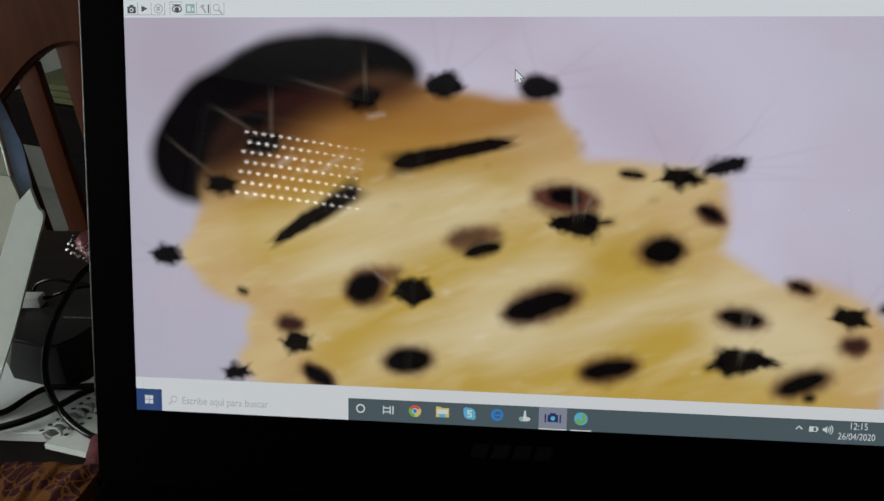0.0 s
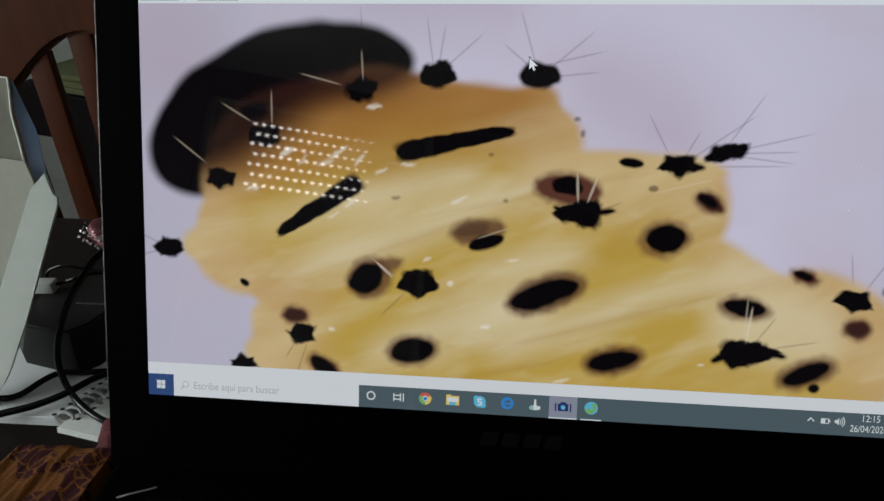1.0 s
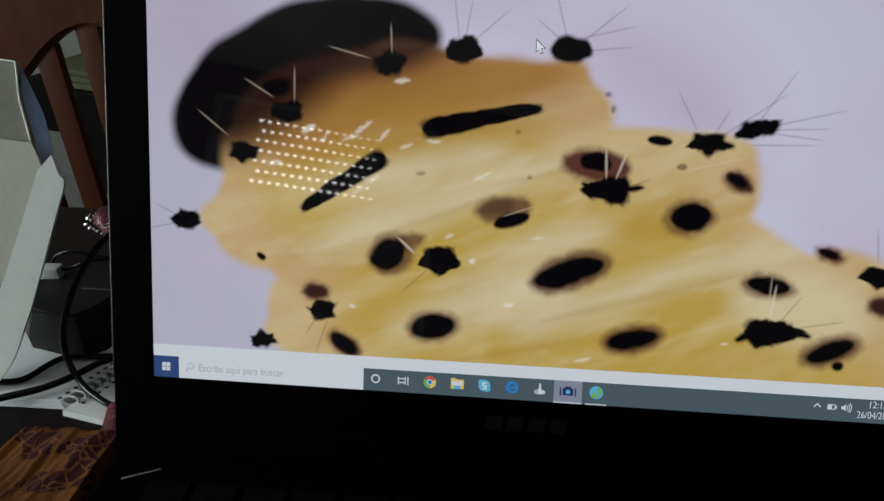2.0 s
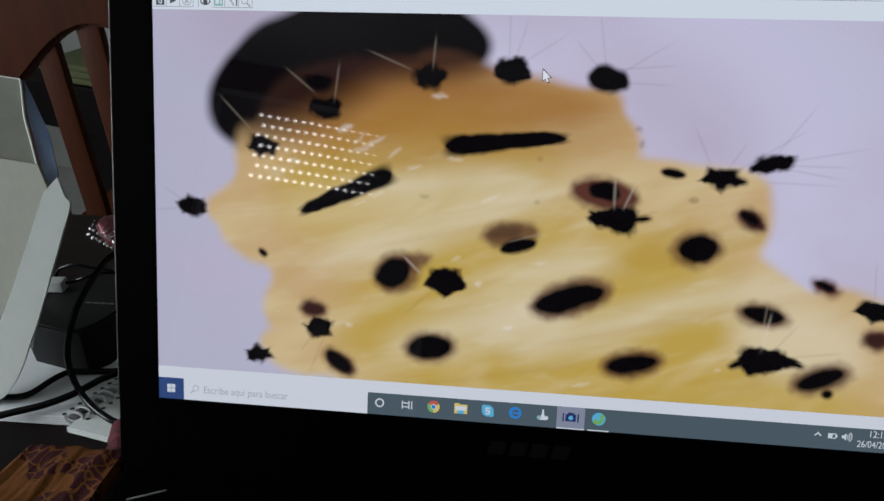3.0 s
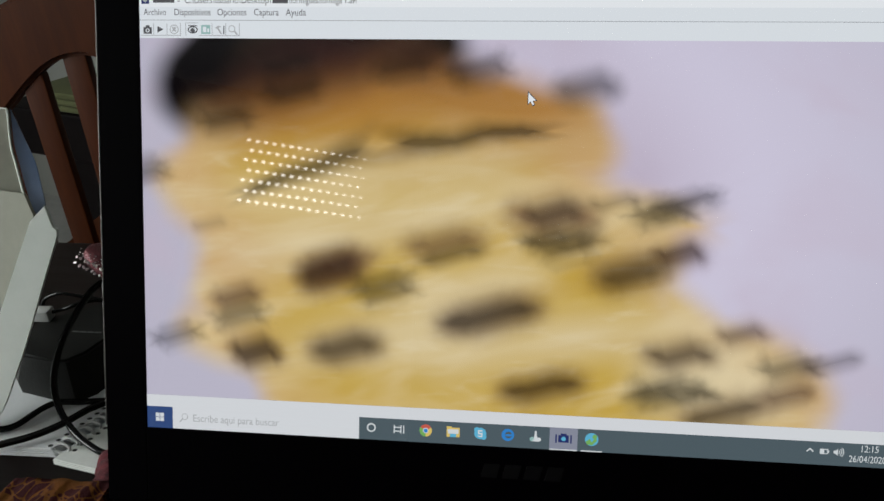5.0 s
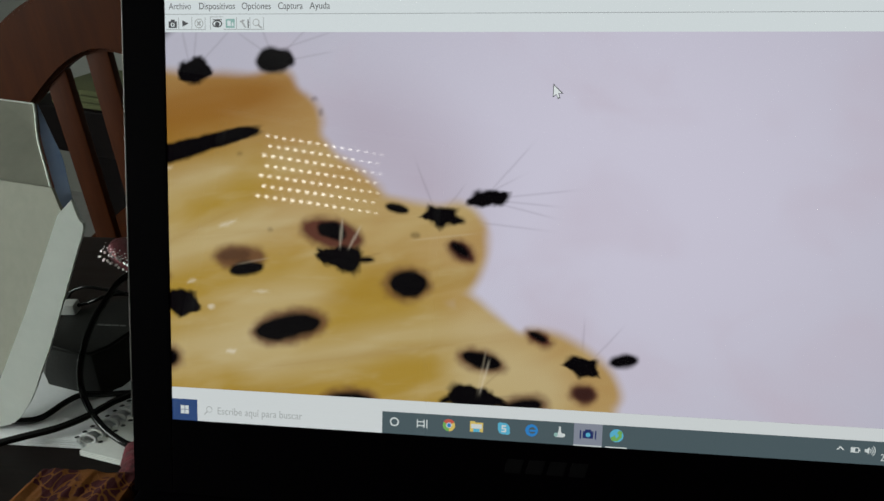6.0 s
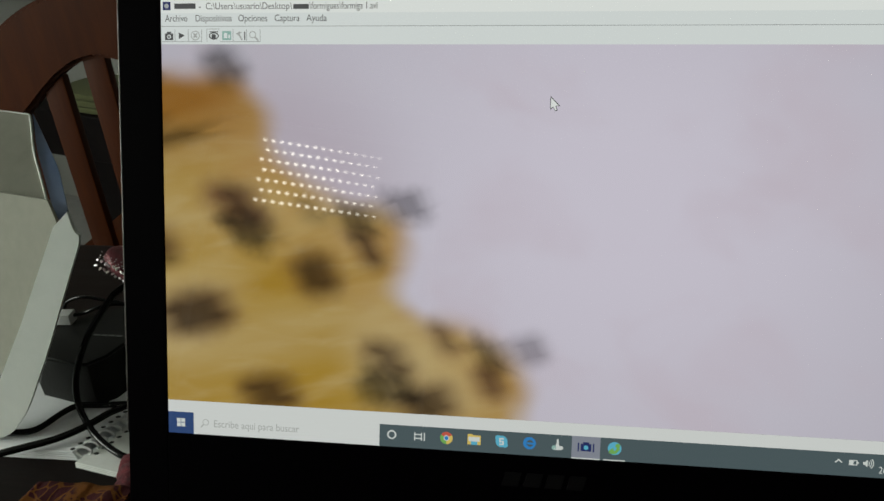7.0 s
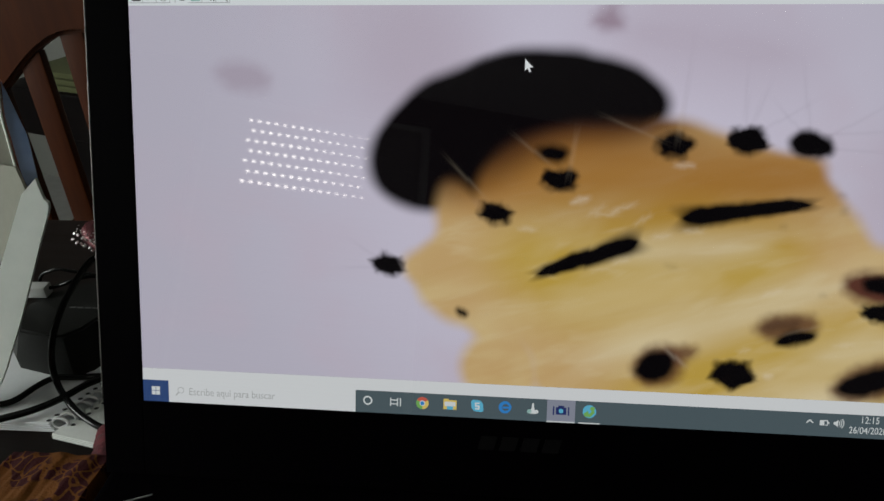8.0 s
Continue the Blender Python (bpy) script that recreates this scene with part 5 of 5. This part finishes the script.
    slide("y8a", [(0, 941, 330, 1.0), (0.5, 923, 332, 0.3), (1, 918, 328, 0.0), (1.5, 943, 317, 0.0), (1.7, 947, 318, 0.1), (2.8, 963, 320, 1.6), (3, 965, 325, 2.4), (3.5, 993, 335, 5.6), (4, 986, 335, 7.9), (4.5, 1008, 311, 9.4), (4.8, 977, 291, 7.7), (5, 893, 352, 9.9), (5.2, 672, 411, 5.3), (6.3, 483, 355, 7.8), (6.5, 475, 338, 8.1), (6.8, 398, 330, 8.5), (7, 340, 368, 8.9), (7.2, 501, 423, 6.0), (7.3, 801, 483, 5.7), (7.5, 918, 493, 2.0), (7.7, 1084, 507, 2.0), (7.9, 1345, 494, 2.0), (8, 1445, 476, 2.0)])
    slide("y8b", [(0, 1013, 313, 1.0), (0.5, 995, 313, 0.3), (1, 991, 308, 0.0), (1.5, 1016, 296, 0.0), (1.7, 1020, 296, 0.1), (2.8, 1040, 296, 1.6), (3, 1042, 301, 2.4), (3.5, 1072, 315, 5.6), (4, 1066, 320, 7.9), (4.5, 1089, 300, 9.4), (4.8, 1032, 273, 7.7), (5, 932, 336, 9.9), (5.2, 737, 388, 5.3), (6.3, 563, 329, 7.8), (6.5, 555, 321, 8.1), (6.8, 478, 321, 8.5), (7, 431, 346, 8.9), (7.2, 583, 413, 6.0), (7.3, 856, 477, 5.7), (7.5, 952, 497, 2.0), (7.7, 1098, 515, 2.0), (7.9, 1359, 502, 2.0), (8, 1460, 484, 2.0)])
    slide("y7", [(0, 1229, 554, 1.0), (0.5, 1213, 549, 0.3), (1, 1210, 540, 0.0), (1.5, 1234, 525, 0.0), (1.7, 1235, 525, 0.1), (2.8, 1231, 524, 1.6), (3, 1226, 530, 2.4), (3.5, 1219, 544, 5.6), (4, 1197, 549, 7.9), (4.5, 1208, 527, 9.4), (4.8, 1200, 519, 7.7), (5, 1117, 604, 9.9), (5.2, 926, 655, 5.3), (6.3, 730, 607, 7.8), (6.5, 719, 590, 8.1), (6.8, 641, 577, 8.5), (7, 582, 594, 8.9), (7.2, 766, 657, 6.0), (7.3, 1079, 719, 5.7), (7.5, 1212, 712, 2.0), (7.7, 1377, 726, 2.0), (7.9, 1639, 712, 2.0), (8, 1739, 694, 2.0)])
    slide("y10", [(0, 612, 455, 1.0), (0.5, 599, 463, 0.3), (1, 598, 463, 0.0), (1.5, 626, 454, 0.0), (1.7, 629, 454, 0.1), (2.8, 635, 448, 1.6), (3, 634, 449, 2.4), (3.5, 638, 434, 5.6), (4, 627, 420, 7.9), (4.5, 647, 388, 9.4), (4.8, 622, 380, 7.7), (5, 539, 430, 9.9), (5.2, 327, 517, 5.3), (6.3, 123, 448, 7.8), (6.5, 110, 427, 8.1), (6.8, 40, 419, 8.5), (7, -24, 434, 8.9), (7.2, 138, 515, 6.0), (7.3, 458, 575, 5.7), (7.5, 584, 611, 2.0), (7.7, 751, 628, 2.0), (7.9, 1014, 618, 2.0), (8, 1115, 601, 2.0)])
    slide("y11", [(0, 422, 529, 1.0), (0.5, 408, 537, 0.3), (1, 405, 536, 0.0), (1.5, 431, 526, 0.0), (1.7, 433, 525, 0.1), (2.8, 436, 513, 1.6), (3, 434, 510, 2.4), (3.5, 431, 485, 5.6), (4, 416, 461, 7.9), (4.5, 432, 422, 9.4), (4.8, 416, 423, 7.7), (5, 337, 467, 9.9), (5.2, 116, 574, 5.3), (6.3, -70, 495, 7.8), (6.5, -79, 474, 8.1), (6.8, -155, 461, 8.5), (7, -211, 479, 8.9), (7.2, -39, 573, 6.0), (7.3, 274, 639, 5.7), (7.5, 395, 683, 2.0), (7.7, 554, 695, 2.0), (7.9, 809, 680, 2.0), (8, 906, 661, 2.0)])
    slide("y12", [(0, 299, 628, 1.0), (0.5, 288, 637, 0.3), (1, 288, 637, 0.0), (1.5, 316, 625, 0.0), (1.7, 316, 626, 0.1), (2.8, 307, 616, 1.6), (3, 301, 613, 2.4), (3.5, 291, 572, 5.6), (4, 266, 546, 7.9), (4.5, 275, 505, 9.4), (4.8, 260, 511, 7.7), (5, 175, 551, 9.9), (5.2, -22, 667, 5.3), (6.3, -220, 583, 7.8), (6.5, -230, 561, 8.1), (6.8, -309, 547, 8.5), (7, -367, 565, 8.9), (7.2, -192, 666, 6.0), (7.3, 121, 732, 5.7), (7.5, 255, 785, 2.0), (7.7, 420, 798, 2.0), (7.9, 682, 785, 2.0), (8, 782, 767, 2.0)])
    slide("y13", [(0, 1055, 563, 1.0), (0.5, 1041, 564, 0.3), (1, 1040, 561, 0.0), (1.5, 1066, 551, 0.0), (1.7, 1066, 550, 0.1), (2.8, 1058, 544, 1.6), (3, 1053, 548, 2.4), (3.5, 1044, 552, 5.6), (4, 1021, 552, 7.9), (4.5, 1031, 527, 9.4), (4.8, 1022, 518, 7.7), (5, 939, 593, 9.9), (5.2, 747, 654, 5.3), (6.3, 553, 607, 7.8), (6.5, 537, 591, 8.1), (6.8, 466, 581, 8.5), (7, 406, 613, 8.9), (7.2, 590, 665, 6.0), (7.3, 902, 728, 5.7), (7.5, 1035, 732, 2.0), (7.7, 1200, 745, 2.0), (7.9, 1462, 732, 2.0), (8, 1562, 714, 2.0)])
    slide("y14", [(0, 1157, 667, 1.0), (0.5, 1145, 668, 0.3), (1, 1144, 665, 0.0), (1.5, 1170, 657, 0.0), (1.7, 1170, 654, 0.1), (2.8, 1158, 644, 1.6), (3, 1152, 648, 2.4), (3.5, 1137, 654, 5.6), (4, 1109, 657, 7.9), (4.5, 1115, 633, 9.4), (4.8, 1104, 614, 7.7), (5, 1013, 686, 9.9), (5.2, 827, 734, 5.3), (6.3, 624, 686, 7.8), (6.5, 613, 670, 8.1), (6.8, 533, 662, 8.5), (7, 474, 685, 8.9), (7.2, 656, 743, 6.0), (7.3, 969, 805, 5.7), (7.5, 1109, 803, 2.0), (7.7, 1274, 816, 2.0), (7.9, 1536, 803, 2.0), (8, 1636, 785, 2.0)])
    slide("y15", [(0, 995, 391, 1.0), (0.5, 976, 392, 0.3), (1, 970, 388, 0.0), (1.5, 993, 378, 0.0), (1.7, 998, 379, 0.1), (2.8, 1016, 385, 1.6), (3, 1018, 391, 2.4), (3.5, 1029, 397, 5.6), (4, 1016, 399, 7.9), (4.5, 1032, 376, 9.4), (4.8, 1009, 358, 7.7), (5, 928, 423, 9.9), (5.2, 716, 481, 5.3), (6.3, 513, 415, 7.8), (6.5, 498, 402, 8.1), (6.8, 424, 397, 8.5), (7, 367, 419, 8.9), (7.2, 534, 484, 6.0), (7.3, 845, 547, 5.7), (7.5, 966, 555, 2.0), (7.7, 1132, 569, 2.0), (7.9, 1394, 555, 2.0), (8, 1494, 537, 2.0)])
    slide("cap", [(0, 264, 219, 1.3), (0.5, 241, 223, 0.4), (1, 233, 227, 0.0), (1.5, 262, 216, -0.2), (1.7, 259, 214, -0.0), (2.8, 316, 178, 5.8), (3, 331, 154, 7.9), (3.5, 415, 98, 16.0), (4, 462, 47, 21.6), (4.5, 460, 13, 21.1), (4.8, 442, 4, 20.0), (5, 289, 94, 14.3), (5.2, 55, 115, 7.0), (6.3, -209, 82, -4.6), (6.5, -198, 44, -0.7), (6.8, -280, 46, -0.2), (7, -318, 85, -1.3), (7.2, -174, 104, 6.9), (7.3, 129, 177, 6.9), (7.5, 190, 274, 5.7), (7.7, 289, 310, 5.7), (7.9, 520, 292, 7.6), (8, 649, 255, 8.9)])
    slide("thorax", [(0, 421, 344, 1.3), (0.5, 402, 348, 0.4), (1, 400, 350, 0.0), (1.5, 427, 341, -0.2), (1.7, 426, 340, -0.0), (2.8, 458, 319, 5.8), (3, 461, 310, 7.9), (3.5, 514, 274, 16.0), (4, 554, 240, 21.6), (4.5, 551, 210, 21.1), (4.8, 512, 188, 20.0), (5, 416, 247, 14.3), (5.2, 148, 350, 7.0), (6.3, -74, 276, -4.6), (6.5, -67, 248, -0.7), (6.8, -145, 250, -0.2), (7, -179, 285, -1.3), (7.2, -50, 325, 6.9), (7.3, 254, 398, 6.9), (7.5, 352, 443, 5.7), (7.7, 504, 464, 5.7), (7.9, 719, 457, 7.6), (8, 869, 425, 8.9)])
    slide("abdomen", [(0, 815, 499, 1.0), (0.5, 802, 502, 0.3), (1, 800, 500, 0.0), (1.5, 826, 490, 0.0), (1.7, 828, 490, 0.1), (2.8, 831, 487, 1.6), (3, 828, 489, 2.4), (3.5, 828, 484, 5.6), (4, 810, 477, 7.9), (4.5, 823, 448, 9.4), (4.8, 806, 438, 7.7), (5, 724, 498, 9.9), (5.2, 521, 572, 5.3), (6.3, 327, 510, 7.8), (6.5, 316, 492, 8.1), (6.8, 239, 482, 8.5), (7, 180, 503, 8.9), (7.2, 352, 577, 6.0), (7.3, 664, 641, 5.7), (7.5, 792, 660, 2.0), (7.7, 957, 674, 2.0), (7.9, 1219, 660, 2.0), (8, 1319, 642, 2.0)])
    # sweep of the slide: seconds, half the drag across and down, how far the film darkens the larva
    walk(anchors["sweep"], [(t, pose(u * UNIT, -100 * dim * UNIT, -v * UNIT)) for t, u, v, dim in (
        (0, 2, 0, 0.10), (0.5, 0, 0, 0.10), (1, 0, 0, 0.15), (1.7, 0, 0, 0.15), (2.8, 0, 0, 0.05), (3.5, 0, 0, 0), (4.5, 0, 0, 0), (4.8, 2, -1, 0),
        (5, 36, -19, 0.0), (5.2, 19, -9, 0.25), (5.5, 6, -2, 0.4), (6.3, 0, 0, 0.6), (6.6, 0, 0, 0.6), (6.8, 2, 4, 0.6), (7, 11, 17, 0.65), (7.2, 19, -7, 0.4), (7.3, 20, 0, 0.35), (7.5, 7, -1, 0.3), (7.7, 5, 0, 0.2), (7.9, 8, -2, 0.1), (8, 3, 0, 0.1))])


motions()
